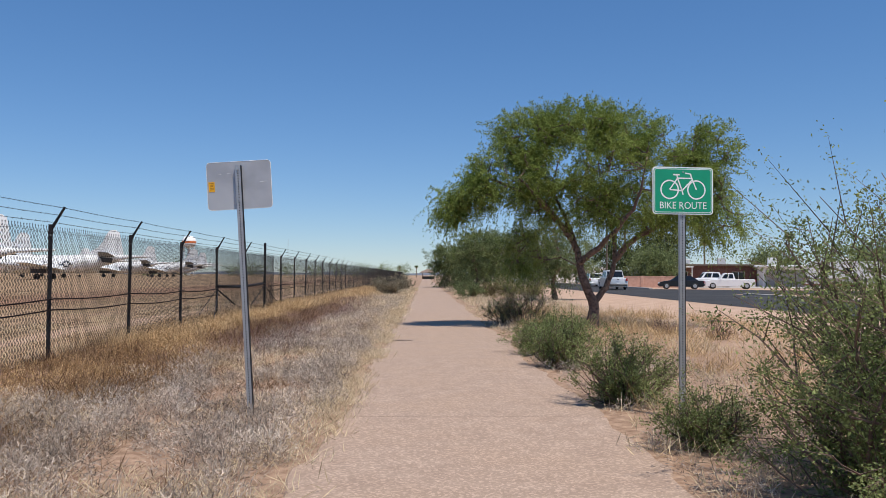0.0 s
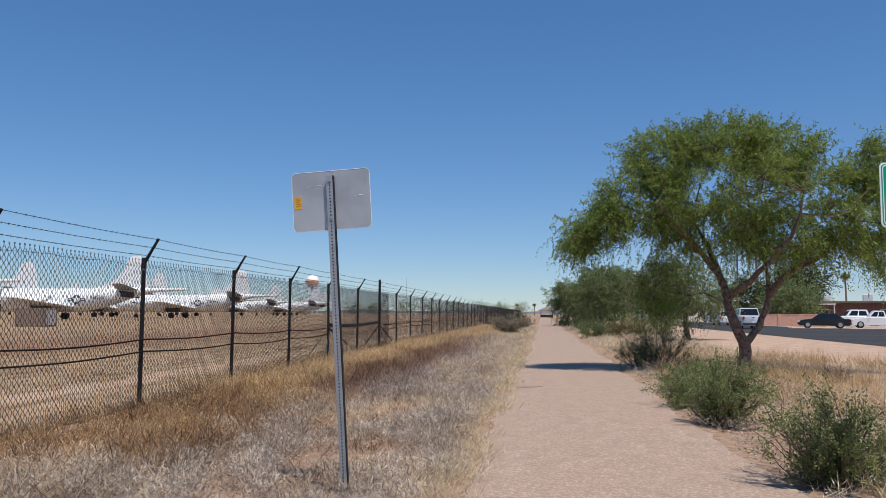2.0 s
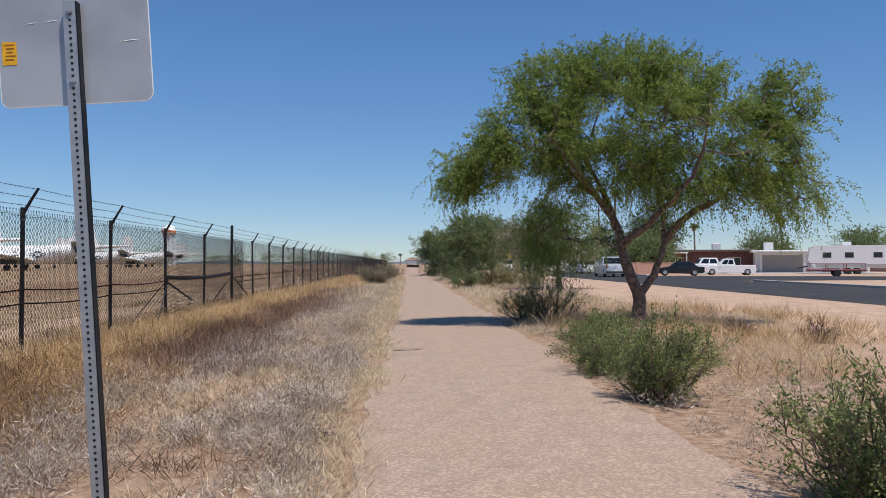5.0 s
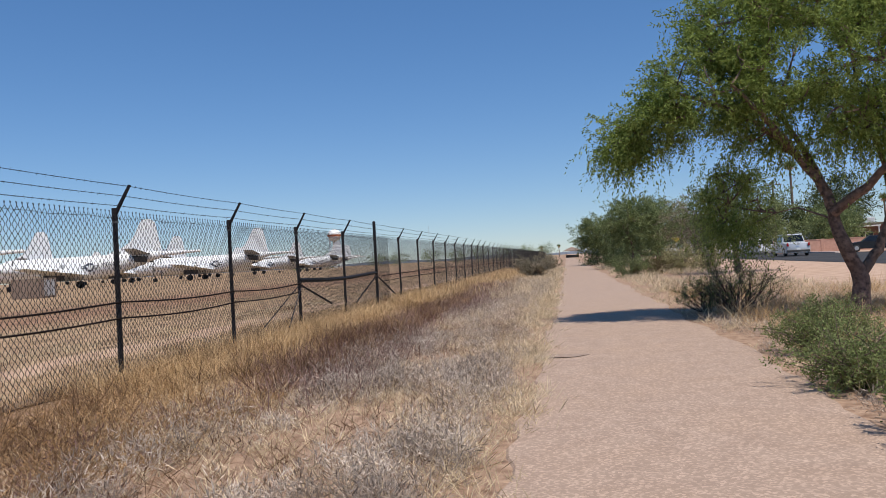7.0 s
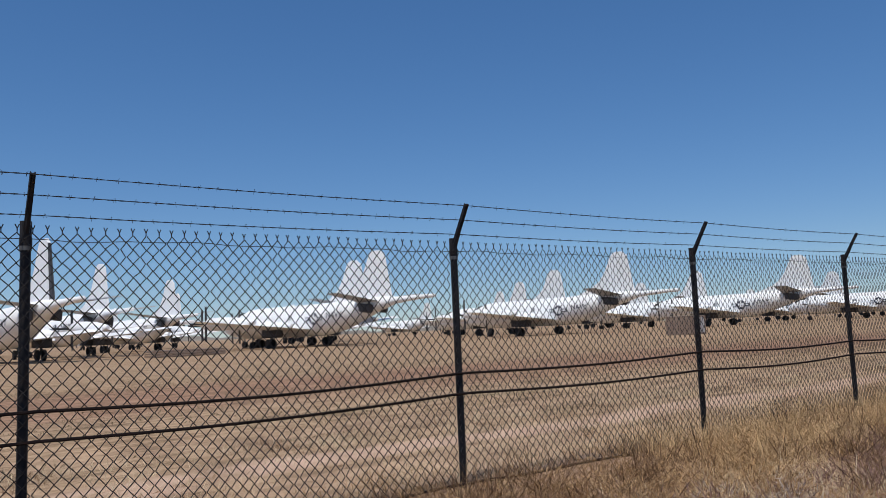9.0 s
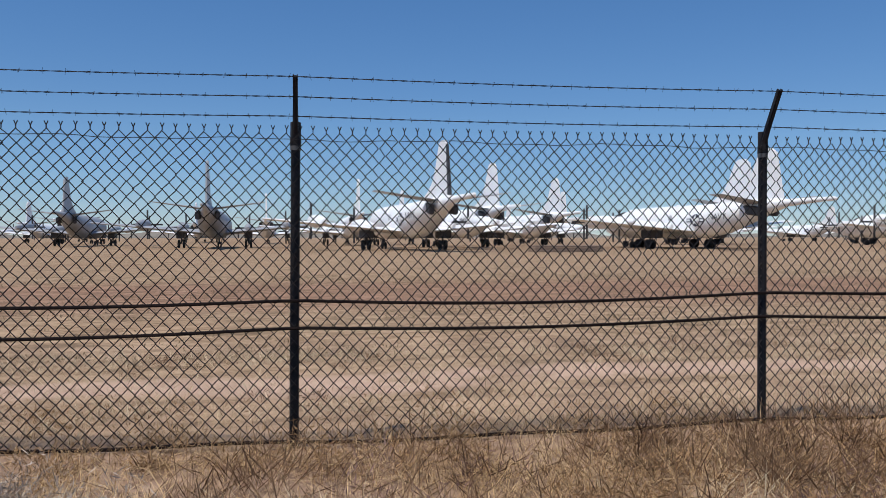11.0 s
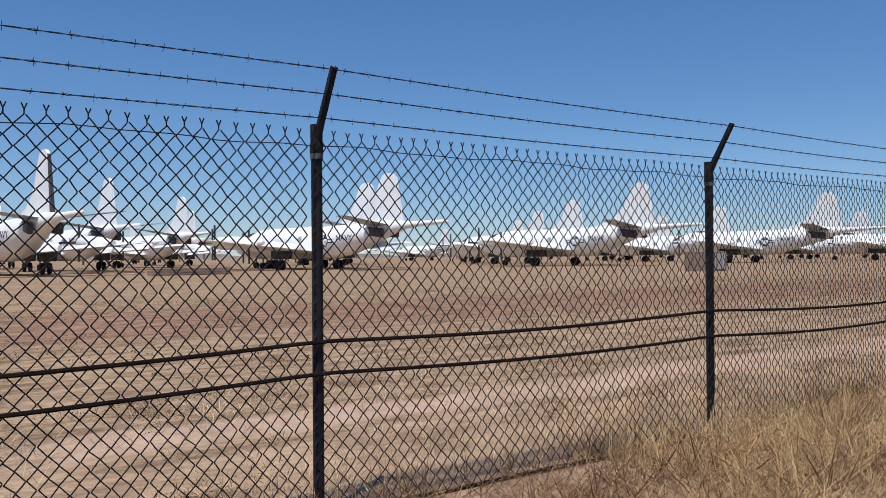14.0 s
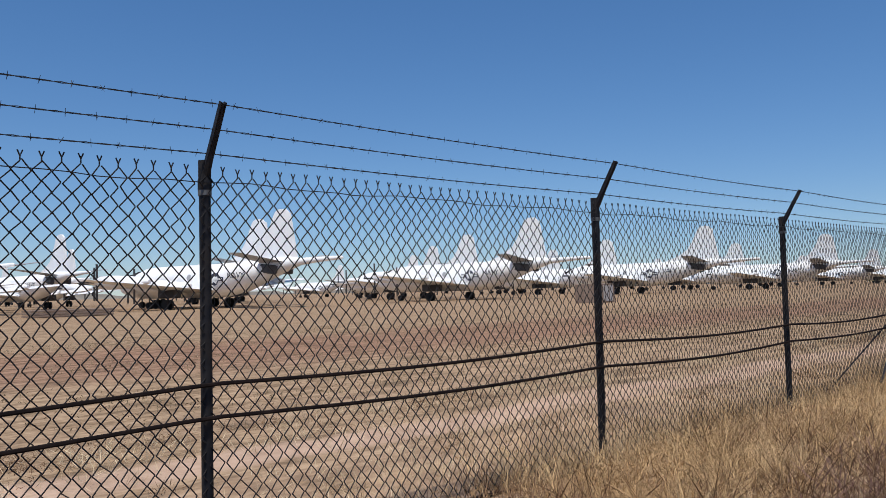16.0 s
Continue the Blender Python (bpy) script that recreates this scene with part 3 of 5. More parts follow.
# ---- signs ----
def text_mesh(txt, size, material, depth=0.002):
    cu = bpy.data.curves.new("lettering", "FONT")
    cu.body, cu.size, cu.align_x, cu.align_y, cu.extrude = txt, size, "CENTER", "CENTER", depth
    cu.resolution_u = 4
    tmp = new("lettering", cu)
    me = bpy.data.meshes.new_from_object(tmp.evaluated_get(bpy.context.evaluated_depsgraph_get()))
    bpy.data.objects.remove(tmp)
    me.materials.clear()
    me.materials.append(material)
    return me


def rounded(w, h, r, n=6):
    out = []
    for cx, cz, a0 in ((w / 2 - r, h / 2 - r, 0), (-w / 2 + r, h / 2 - r, 90), (-w / 2 + r, -h / 2 + r, 180), (w / 2 - r, -h / 2 + r, 270)):
        out += [(cx + r * math.cos(radians(a0 + 90 * k / n)), cz + r * math.sin(radians(a0 + 90 * k / n))) for k in range(n + 1)]
    return out


def perforated_post(parent, height, y_open):
    """Square-flanged channel: front web with punched holes and two flanges."""
    mb = MB()
    mb.prism([(-0.026, -0.002), (0.026, -0.002), (0.026, 0.032), (0.021, 0.032), (0.021, 0.003), (-0.021, 0.003), (-0.021, 0.032), (-0.026, 0.032)], 2, -0.3, height)
    p = part("post", mb, M_GALV, parent, "perforated galvanised steel channel")
    hole = MB()
    ring = [Vector((0.0062 * math.cos(a), -0.0032, 0.0062 * math.sin(a))) for a in np.linspace(0, 6.283, 8, endpoint=False)]
    hole.add(ring, [tuple(range(8))])
    hole = hole.mesh("hole", M_HOLE)
    z = height - 0.05
    while z > 0.1:
        h = part("hole", hole, M_HOLE, p)
        h.location = (0, 0, z)
        z -= 0.0254
    # dark strip over the side flange; its shade is put into the colour
    part("flange_shade", MB().box((0.0285, 0.016, height / 2), (0.005, 0.042, height)), M_POST, p, "dark strip painted for the shaded side of the post")
    return p


def build_signs():
    # sign seen from behind
    s = thing("sign", "back of an aluminium road sign on a perforated steel post", "sign", pose(-1.365, 7.94, 0, -0.3, -3.8, 0))
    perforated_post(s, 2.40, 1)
    pan = MB().prism(rounded(0.61, 0.457, 0.035), 1, 0.034, 0.037)
    pb = part("panel", pan, M_ALU, s, "plain dull aluminium back")
    pb.location = (0, 0, 2.215)
    rim = MB()
    o, i = rounded(0.613, 0.460, 0.037), rounded(0.607, 0.454, 0.034)
    rim.loft([[Vector((x, yy, z)) for x, z in q] for q, yy in ((o, 0.033), (i, 0.0325), (i, 0.0385), (o, 0.0385), (o, 0.033))], cap=False)
    part("edge", rim, M_SIGNW, pb, "pale sheet edge")
    st = part("sticker", MB().box((-0.262, 0.0325, -0.005), (0.058, 0.001, 0.095)), M_ORANGE, pb, "orange inspection sticker")
    for k in range(5):
        part("print_bar", MB().box((-0.262 + (k % 2) * 0.004, 0.0315, 0.03 - k * 0.015), (0.040 - 0.006 * (k % 3), 0.0008, 0.005)), M_INK, st)
    for z in (2.36, 2.075):
        part("bolt", MB().tube([(0, -0.012, z), (0, 0.034, z)], 0.007, 6).tube([(0, -0.008, z), (0, -0.003, z)], 0.013, 6), M_GALV, s)
    for x, z, l in ((-0.17, 0.11, 0.05), (-0.09, 0.115, 0.05), (0.225, 0.02, 0.09)):
        part("dent", MB().tube([(x - l / 2, 0.034, z), (x, 0.0335, z + 0.004), (x + l / 2, 0.034, z + 0.006)], [0.0008, 0.0022, 0.0008], 6), M_SIGNW, pb, "crease in the sheet", True)

    # green bicycle sign facing the walker
    g = thing("bike_route_sign", "green bicycle route sign on a perforated steel post", "sign", pose(2.735, 7.97, 0, 0, 0, 6))
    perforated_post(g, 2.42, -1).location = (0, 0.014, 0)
    pan = part("panel", MB().prism(rounded(0.61, 0.457, 0.035), 1, -0.004, 0.0), M_SIGNW, g, "white sheet edge")
    pan.location = (0, 0, 2.19)
    part("green_face", MB().prism(rounded(0.588, 0.435, 0.028), 1, -0.0065, -0.0041), M_GREEN, pan, "reflective green face")
    z0 = 0.045
    mb = MB()
    for cx in (-0.135, 0.135):
        ring = lambda r: [Vector((cx + r * math.cos(a), -0.0075, z0 - 0.035 + r * math.sin(a))) for a in np.linspace(0, 6.283, 32, endpoint=False)]
        o, i = ring(0.094), ring(0.080)
        mb.add(o + i, [(k, (k + 1) % 32, 32 + (k + 1) % 32, 32 + k) for k in range(32)])
    def bar(a, b, w=0.013):
        a, b = Vector((a[0], 0, a[1])), Vector((b[0], 0, b[1]))
        d = (b - a).normalized()
        n = Vector((-d.z, 0, d.x)) * w / 2
        mb.add([q + Vector((0, -0.0079, 0)) for q in (a - n, b - n, b + n, a + n)], [(0, 1, 2, 3)])
    hubl, hubr, bb, seat, head = (-0.135, z0 - 0.035), (0.135, z0 - 0.035), (-0.01, z0 - 0.045), (-0.055, z0 + 0.075), (0.085, z0 + 0.085)
    for a, b in ((hubl, bb), (hubl, seat), (bb, seat), (bb, (0.09, z0 + 0.06)), (seat, (0.085, z0 + 0.075)), (head, hubr), (seat, (-0.062, z0 + 0.105)), (head, (0.075, z0 + 0.118)), ((0.075, z0 + 0.118), (0.02, z0 + 0.125)), ((-0.1, z0 + 0.108), (-0.03, z0 + 0.108)), ((-0.01, z0 - 0.045), (0.0, z0 - 0.085)), ((-0.01, z0 - 0.045), (-0.02, z0 - 0.01))):
        bar(a, b)
    part("bicycle_symbol", mb, M_SIGNW, pan, "white bicycle pictogram")
    o, i = rounded(0.574, 0.421, 0.024), rounded(0.562, 0.409, 0.02)
    part("border", MB().loft([[Vector((x, -0.0072, z)) for x, z in q] for q in (o, i)], cap=False), M_SIGNW, pan, "white border line")
    t = part("lettering", text_mesh("BIKE ROUTE", 0.095, M_SIGNW, 0.0006), M_SIGNW, pan, "white words BIKE ROUTE")
    t.rotation_euler, t.location, t.scale = (radians(90), 0, 0), (0, -0.0078, -0.145), (0.92, 1, 1)
    for z in (2.37, 2.01):
        part("bolt", MB().tube([(0, -0.011, z), (0, 0.02, z)], 0.007, 6), M_GALV, g)


build_signs()


# ---- aircraft ----
def ring_pts(y, z, rx, rz, n=20):
    return [Vector((rx * math.cos(2 * math.pi * k / n), y, z + rz * math.sin(2 * math.pi * k / n))) for k in range(n)]


def slab_wing(root, tip, thick_r, thick_t):
    """root/tip: (leading edge point, trailing edge point); a lens-shaped section lofted between."""
    rings = []
    for (le, te), t in ((root, thick_r), (tip, thick_t)):
        le, te = Vector(le), Vector(te)
        up = Vector((0, 0, 1)) if abs(le.x - te.x) < 3 and abs(root[0][2] - tip[0][2]) < 4 else Vector((1, 0, 0))
        prof = [(0, 0), (0.08, 0.55), (0.3, 1), (0.65, 0.65), (1, 0.06), (1, -0.06), (0.65, -0.5), (0.3, -0.8), (0.08, -0.45)]
        rings.append([le.lerp(te, a) + up * (b * t / 2) for a, b in prof])
    return MB().loft(rings)


def build_aircraft(name, body_mat, label, at, rudder_shade=False, mark=True):
    """Four-engined low-wing patrol aircraft; nose along +y, fin tip over the origin."""
    a = thing(name, label, "aircraft", at, group="parked aircraft")
    st = [(28.6, 2.6, .15), (28.2, 2.63, .6), (27.2, 2.75, 1.05), (25.5, 2.95, 1.5), (24, 3.05, 1.82), (22, 3.08, 1.88), (10, 3.12, 1.88), (7, 3.4, 1.66), (4, 3.9, 1.22), (1.5, 4.4, .82), (-0.5, 4.65, .52), (-1.2, 4.72, .36), (-5.2, 4.86, .22), (-6.6, 4.88, .20), (-6.9, 4.88, .08)]
    part("fuselage", MB().loft([ring_pts(y, z, r * 0.98, r) for y, z, r in st]), body_mat, a, "", True)
    part("cockpit_window", MB().loft([ring_pts(26.6, 3.7, 1.0, .35, 12), ring_pts(25.6, 4.15, 1.1, .42, 12)]), M_GLASS, a)
    for s in (1, -1):
        w = part("wing", slab_wing(((s * 1.0, 16.6, 2.0), (s * 1.0, 10.6, 1.95)), ((s * 15.2, 15.0, 3.3), (s * 15.2, 12.6, 3.25)), 0.75, 0.25), body_mat, a, "", True)
        part("tailplane", slab_wing(((s * 0.4, 4.3, 4.75), (s * 0.4, 0.9, 4.75)), ((s * 6.5, 2.6, 5.55), (s * 6.5, 0.8, 5.55)), 0.35, 0.12), M_TAIL, a, "", True)
        part("tail_root_panel", MB().box((s * 0.98, 2.6, 4.05), (0.5, 2.6, 0.95), pose(0, 0, 0, 6, 0, s * 9), 0.12), M_ADARK, a, "dark fairing below the tailplane")
        for q, (ex, fwd) in enumerate(((4.3, 20.6), (9.3, 20.0))):
            x, z = s * ex, 2.2 + 0.092 * ex
            n = part("engine_nacelle", MB().loft([ring_pts(y, z + dz, r * .9, r, 14) for y, dz, r in ((fwd, .1, .42), (fwd - .5, .1, .62), (fwd - 3, .05, .72), (fwd - 6, -.02, .62), (11.0, -.05, .22))]).tube([(x * 0, fwd, z + .1), (0, fwd + .9, z + .1)], [.40, .06], 10), body_mat, a, "", True)
            n.location = (x, 0, 0)
            pr = MB()
            for b in range(4):
                pr.box((0, fwd + .35, z + .1), (.22, .09, 1), Matrix.Rotation(b * math.pi / 2, 4, "Y") @ Matrix.Translation((0, 0, 1.15)) @ Matrix.Diagonal((1, 1, 1.7, 1)))
            part("propeller", pr, M_ADARK, n, "black propeller blades")
            if q == 0:
                g = part("main_gear", MB().tube([(x, 14.8, z - .3), (x, 14.9, 0.55)], .11, 8).box((x, 14.6, z - 0.85), (1.0, 2.8, 1.0), None, .1), M_ADARK, a, "dark undercarriage leg and open doors")
                for wx in (-.32, .32):
                    part("wheel", MB().tube([(x + wx - .15, 14.9, .55), (x + wx - .11, 14.9, .55), (x + wx + .11, 14.9, .55), (x + wx + .15, 14.9, .55)], [.42, .55, .55, .42], 18), M_RUB, g, "", True)
    fin = MB()
    prof = [(11.0, 4.7), (8.0, 5.1), (5.9, 5.85), (4.5, 6.7), (3.6, 7.9), (2.75, 9.6), (2.4, 10.1), (1.9, 10.32), (1.0, 10.3), (0.55, 9.95), (0.05, 4.9), (3.0, 4.6)]
    fin.prism(prof, 0, -0.13, 0.13)
    part("fin", fin, body_mat, a)
    # the dark rudder colour stands in for shade on the face turned away
    part("rudder", MB().prism([(0.56, 9.9), (0.30, 9.85), (-0.6, 5.2), (0.05, 4.95)], 0, -.10, .10), M_ADARK if rudder_shade else body_mat, a)
    ng = part("nose_gear", MB().tube([(0, 24.2, 1.6), (0, 24.2, .4)], .09, 8), M_ADARK, a)
    for wx in (-.2, .2):
        part("wheel", MB().tube([(wx - .1, 24.2, .4), (wx - .07, 24.2, .4), (wx + .07, 24.2, .4), (wx + .1, 24.2, .4)], [.3, .4, .4, .3], 16), M_RUB, ng, "", True)
    if mark:
        for s in (1, -1):
            r = lambda y, z: Vector((s * (0.98 * math.sqrt(max(0, rad(y) ** 2 - (z - cz(y)) ** 2)) + 0.03), y, z))
            rad = lambda y: 1.88 if y > 10 else (1.66 + (y - 7) * .0733 if y > 7 else 1.22 + (y - 4) * .1467)
            cz = lambda y: 3.12 if y > 10 else (3.4 - (y - 7) * .0933 if y > 7 else 3.9 - (y - 4) * .1667)
            c = (10.2, 3.2)
            mb = MB()
            mb.add([r(c[0] + .70 * math.cos(t), c[1] + .70 * math.sin(t)) for t in np.linspace(0, 6.283, 24, endpoint=False)], [tuple(range(24))])
            for e in (1, -1):
                mb.add([r(c[0] + e * u, c[1] + v) for u, v in ((.62, -.22), (1.4, -.22), (1.4, .22), (.62, .22))], [(0, 1, 2, 3)])
            ro = part("roundel", mb, M_MARK, a, "dark national roundel with bars")
            star = MB()
            up = Vector((s * 0.05, 0, 0))
            pts = [r(c[0] + q * math.sin(k * math.pi / 5), c[1] + q * math.cos(k * math.pi / 5)) + up for k in range(10) for q in ((.68 if k % 2 == 0 else .28),)]
            star.add(pts + [r(c[0], c[1]) + up], [(10, k, (k + 1) % 10) for k in range(10)])
            for e in (1, -1):
                star.add([r(c[0] + e * u, c[1] + v) + up for u, v in ((.78, -.10), (1.3, -.10), (1.3, .10), (.78, .10))], [(0, 1, 2, 3)])
            part("star", star, M_SIGNW, ro, "white star and bars")
            t = part("lettering", text_mesh("NAVY", 0.9, M_MARK, 0.01), M_MARK, a, "dark word NAVY")
            t.rotation_euler = (radians(90), 0, radians(90 if s > 0 else -90))
            q = r(6.85, 3.5)
            t.location = (q.x + s * .12, q.y, q.z)
            t.rotation_euler.z += radians(-7 * s)
            part("access_hatch", MB().add([r(14.5 + .35 * math.cos(k), 3.5 + .35 * math.sin(k)) for k in np.linspace(0, 6.283, 16, endpoint=False)], [tuple(range(16))]), M_AGREY, a, "grey round hatch cover")
    return a


def park(x, y, heading):
    return pose(x, y, 0, 0, 0, heading)


WHITE_LABEL = "white four-engined patrol aircraft parked on the dry field"
proto = build_aircraft("aircraft", M_WHITE, WHITE_LABEL, park(-73, 55, 103))
shaded_tail = build_aircraft("aircraft", M_WHITE, "white patrol aircraft with its shaded rudder painted dark, parked tail outwards", park(-71.5, 21.5, 99), rudder_shade=True)
# grey body colour carries the shade on the sides of these two aircraft
shaded_plane = build_aircraft("aircraft", M_AGREY, "patrol aircraft parked tail outwards, its shaded side painted as a grey body", park(-95, -2.7, 93), mark=False)
copy_thing(shaded_plane, park(-124, -26.5, 94))
for x, y, h in ((-67, 87.5, 98), (-63.5, 124, 96), (-63, 168, 95), (-86, 223, 91), (-88, 264, 91), (-82, 292, 91), (-92, 340, 91),
                (-122, 16.3, 92), (-84, 58.5, 103), (-93, 101.5, 98), (-92, 138, 96), (-88, 181, 94), (-93, 31, 99), (-116, 232, 91), (-120, 290, 91),
                (-118, 78, 96), (-120, 118, 94), (-122, 158, 94), (-116, 46, 98), (-150, 58, 92), (-150, 95, 92), (-152, 140, 92), (-150, 190, 92), (-152, 250, 92), (-148, 26, 94), (-165, 0, 92), (-170, -40, 92), (-165, -72, 92),
                (-210, -60, 92), (-210, -20, 92), (-205, 20, 92), (-210, 62, 92), (-208, 110, 92), (-212, 160, 92), (-212, 215, 92), (-215, 290, 92),
                (-270, -70, 92), (-268, -25, 92), (-272, 30, 92), (-270, 85, 92), (-268, 150, 92), (-275, 230, 92), (-270, 320, 92)):
    copy_thing(proto, park(x, y, h))


# ---- things on the field ----
def build_field():
    b = thing("storage_crate", "weathered wooden storage crate standing on the field", "crate", pose(-43, 66, 0, 0, 0, 6))
    part("body", MB().box((0, 0, .8), (2.3, 2.6, 1.6), None, .03), M_BOXT, b)
    part("door_panel", MB().box((1.17, 0.2, .8), (.05, 1.5, 1.3), None, .01), M_WALLG, b, "grey door panel")
    for k in range(4):
        part("batten", MB().box((1.17, -1.1 + k * .72, .8), (.06, .10, 1.55)), M_BOXT, b)
    part("skid", MB().box((0, -.9, .04), (2.2, .15, .08)), M_SHADEW, b)
    p = thing("pallet_stack", "low brown stack of boards lying on the field", "pallet", pose(-70, 32, 0, 0, 0, 4))
    for k in range(3):
        part("board", MB().box((0, 0, .12 + k * .2), (2.0, 6.5, .16), None, .02), M_BOXT, p)
    # water tower
    t = thing("water_tower", "white water tower with an orange checked band", "water tower", pose(-152, 520, 0))
    n = 18
    part("tank", MB().loft([[Vector((r * math.cos(6.283 * k / n), r * math.sin(6.283 * k / n), z)) for k in range(n)] for r, z in ((.6, 17.6), (3.4, 19), (4.4, 21), (4.4, 23.2), (3.2, 25), (.6, 25.9))]), M_WHITE, t, "", True)
    part("band", MB().loft([[Vector((4.45 * math.cos(6.283 * k / n), 4.45 * math.sin(6.283 * k / n), z)) for k in range(n)] for z in (21.0, 22.3)], cap=False), M_TOWERO, t, "orange band")
    for k in range(6):
        a = 6.283 * k / 6
        part("leg", MB().tube([(4.2 * math.cos(a), 4.2 * math.sin(a), 0), (3.4 * math.cos(a), 3.4 * math.sin(a), 19.2)], .22, 6), M_WHITE, t)
    part("riser", MB().tube([(0, 0, 0), (0, 0, 18)], .6, 10), M_WHITE, t)
    m = thing("radio_mast", "thin lattice radio mast far away", "mast", pose(-95, 560, 0))
    part("pole", MB().tube([(0, 0, 0), (0, 0, 26)], [.22, .08], 6), M_GALV, m)
    part("guy_ring", MB().tube([(0, 0, 14), (0, 0, 14.4)], .5, 8), M_GALV, m)


build_field()


# ---- plants ----
def limb(mb, a, b, r0, r1, rng, bow=0.12, n=5, sides=7):
    a, b = Vector(a), Vector(b)
    l = (b - a).length
    off = Vector(rng.normal(size=3)) * l * bow
    off2 = Vector(rng.normal(size=3)) * l * bow * .4
    pts = [a.lerp(b, t) + off * math.sin(math.pi * t) + off2 * math.sin(2 * math.pi * t) for t in np.linspace(0, 1, n)]
    mb.tube(pts, [r0 + (r1 - r0) * t for t in np.linspace(0, 1, n)], sides)
    return pts


def build_tree(name, label, at, seed, trunk_limbs, blobs, clusters, leaves, leaf_len, droop, leafm, barkm, limb_r):
    """A tapered trunk and limbs, twigs to every leaf cluster, and a crown of single leaves.
    trunk_limbs: chains of points; blobs: (centre, radii, share) in which the clusters lie."""
    rng = np.random.default_rng(seed)
    t = thing(name, label, "tree", at)
    nodes = []
    for k, chain in enumerate(trunk_limbs):
        mb = MB()
        c = [Vector(q) for q in chain]
        c = [c[0] * 2 - c[1]] + c + [c[-1] * 2 - c[-2]]
        pts = []
        for q in range(1, len(c) - 2):
            for u in np.linspace(0, 1, 6, endpoint=False):
                a, b, e, f = c[q - 1:q + 3]
                pts.append(.5 * ((2 * b) + (e - a) * u + (2 * a - 5 * b + 4 * e - f) * u * u + (3 * b - a - 3 * e + f) * u ** 3))
        pts.append(c[-2])
        r0 = limb_r if k == 0 else limb_r * .60
        n = len(pts)
        rad = []
        for q, p in enumerate(pts):
            r = r0 * (1 - .84 * (q / (n - 1)) ** .75)
            if k == 0:
                r *= 1 + .35 * math.exp(-p.z / .18)
            rad.append(r * (1 + .035 * math.sin(q * 1.3 + k)))
        pts = [p + Vector(rng.normal(size=3)) * (.003 if k == 0 and q < 8 else .01) if 0 < q < n - 1 else p for q, p in enumerate(pts)]
        mb.tube(pts, rad, 11)
        nodes += pts[n // 3:]
        part("trunk" if k == 0 else "limb", mb, barkm, t, "", True)
    share = np.array([q[2] for q in blobs], float)
    pick = rng.choice(len(blobs), clusters, p=share / share.sum())
    c = rng.normal(size=(clusters, 3))
    c = unit(c) * rng.uniform(0.45, 1.0, (clusters, 1)) ** 0.6
    ctr = np.array([blobs[p][0] for p in pick]) + c * np.array([blobs[p][1] for p in pick])
    # twigs
    mb = MB()
    P = np.array([tuple(q) for q in nodes])
    sub = []
    for q in ctr:
        pool = np.concatenate([P, np.array(sub)]) if sub else P
        w = np.linalg.norm(pool - q, axis=1) + np.maximum(0, pool[:, 2] - q[2]) * .5
        s = pool[np.argmin(w)]
        pts = limb(mb, s, q, .018 * limb_r / .16 + .004, .004, rng, 0.10, 4, 4)
        sub += [tuple(pts[2])] if rng.random() < .6 else []
    part("twigwork", mb, barkm, t)
    strands = 11
    per = leaves // (clusters * strands)
    k = leaf_len / .075
    m = clusters * strands
    loose = np.repeat(rng.uniform(.6, 1.5, (clusters, 1)), strands, 0)
    start = np.repeat(ctr, strands, 0) + rng.normal(size=(m, 3)) * np.array([.12, .12, .08]) * k * loose
    axis = np.array([0, 0, ctr[:, 2].mean()])
    go = unit(unit(start - axis) * .6 + rng.normal(size=(m, 3)) * .6 + [0, 0, .15])
    # high sprays stand out, low outer ones hang
    hang = .15 + droop * np.clip((axis[2] + .2 - start[:, 2]) / 1.2, 0, 1.6)
    ln = rng.uniform(.14, .42, m) * k
    tt = np.tile(np.linspace(.05, 1, per), m)[:, None]
    go, lr_, hg = np.repeat(go, per, 0), np.repeat(ln, per)[:, None], np.repeat(hang, per)[:, None]
    cc = np.repeat(start, per, 0) + go * tt * lr_ - np.array([0, 0, 1]) * tt ** 2 * lr_ * hg
    n = len(cc)
    cc = cc + rng.normal(size=(n, 3)) * .014 * k
    d = go * .6 + rng.normal(size=(n, 3)) * .6 - np.array([0, 0, 1]) * hg * .5
    part("crown", leaf_mesh("crown", cc, unit(d), rng.uniform(.6, 1.3, n) * leaf_len * .9, rng.uniform(.6, 1.2, n) * leaf_len * .30, leafm, rng, 1.1), leafm, t, "many small leaves with gaps of sky")
    return t


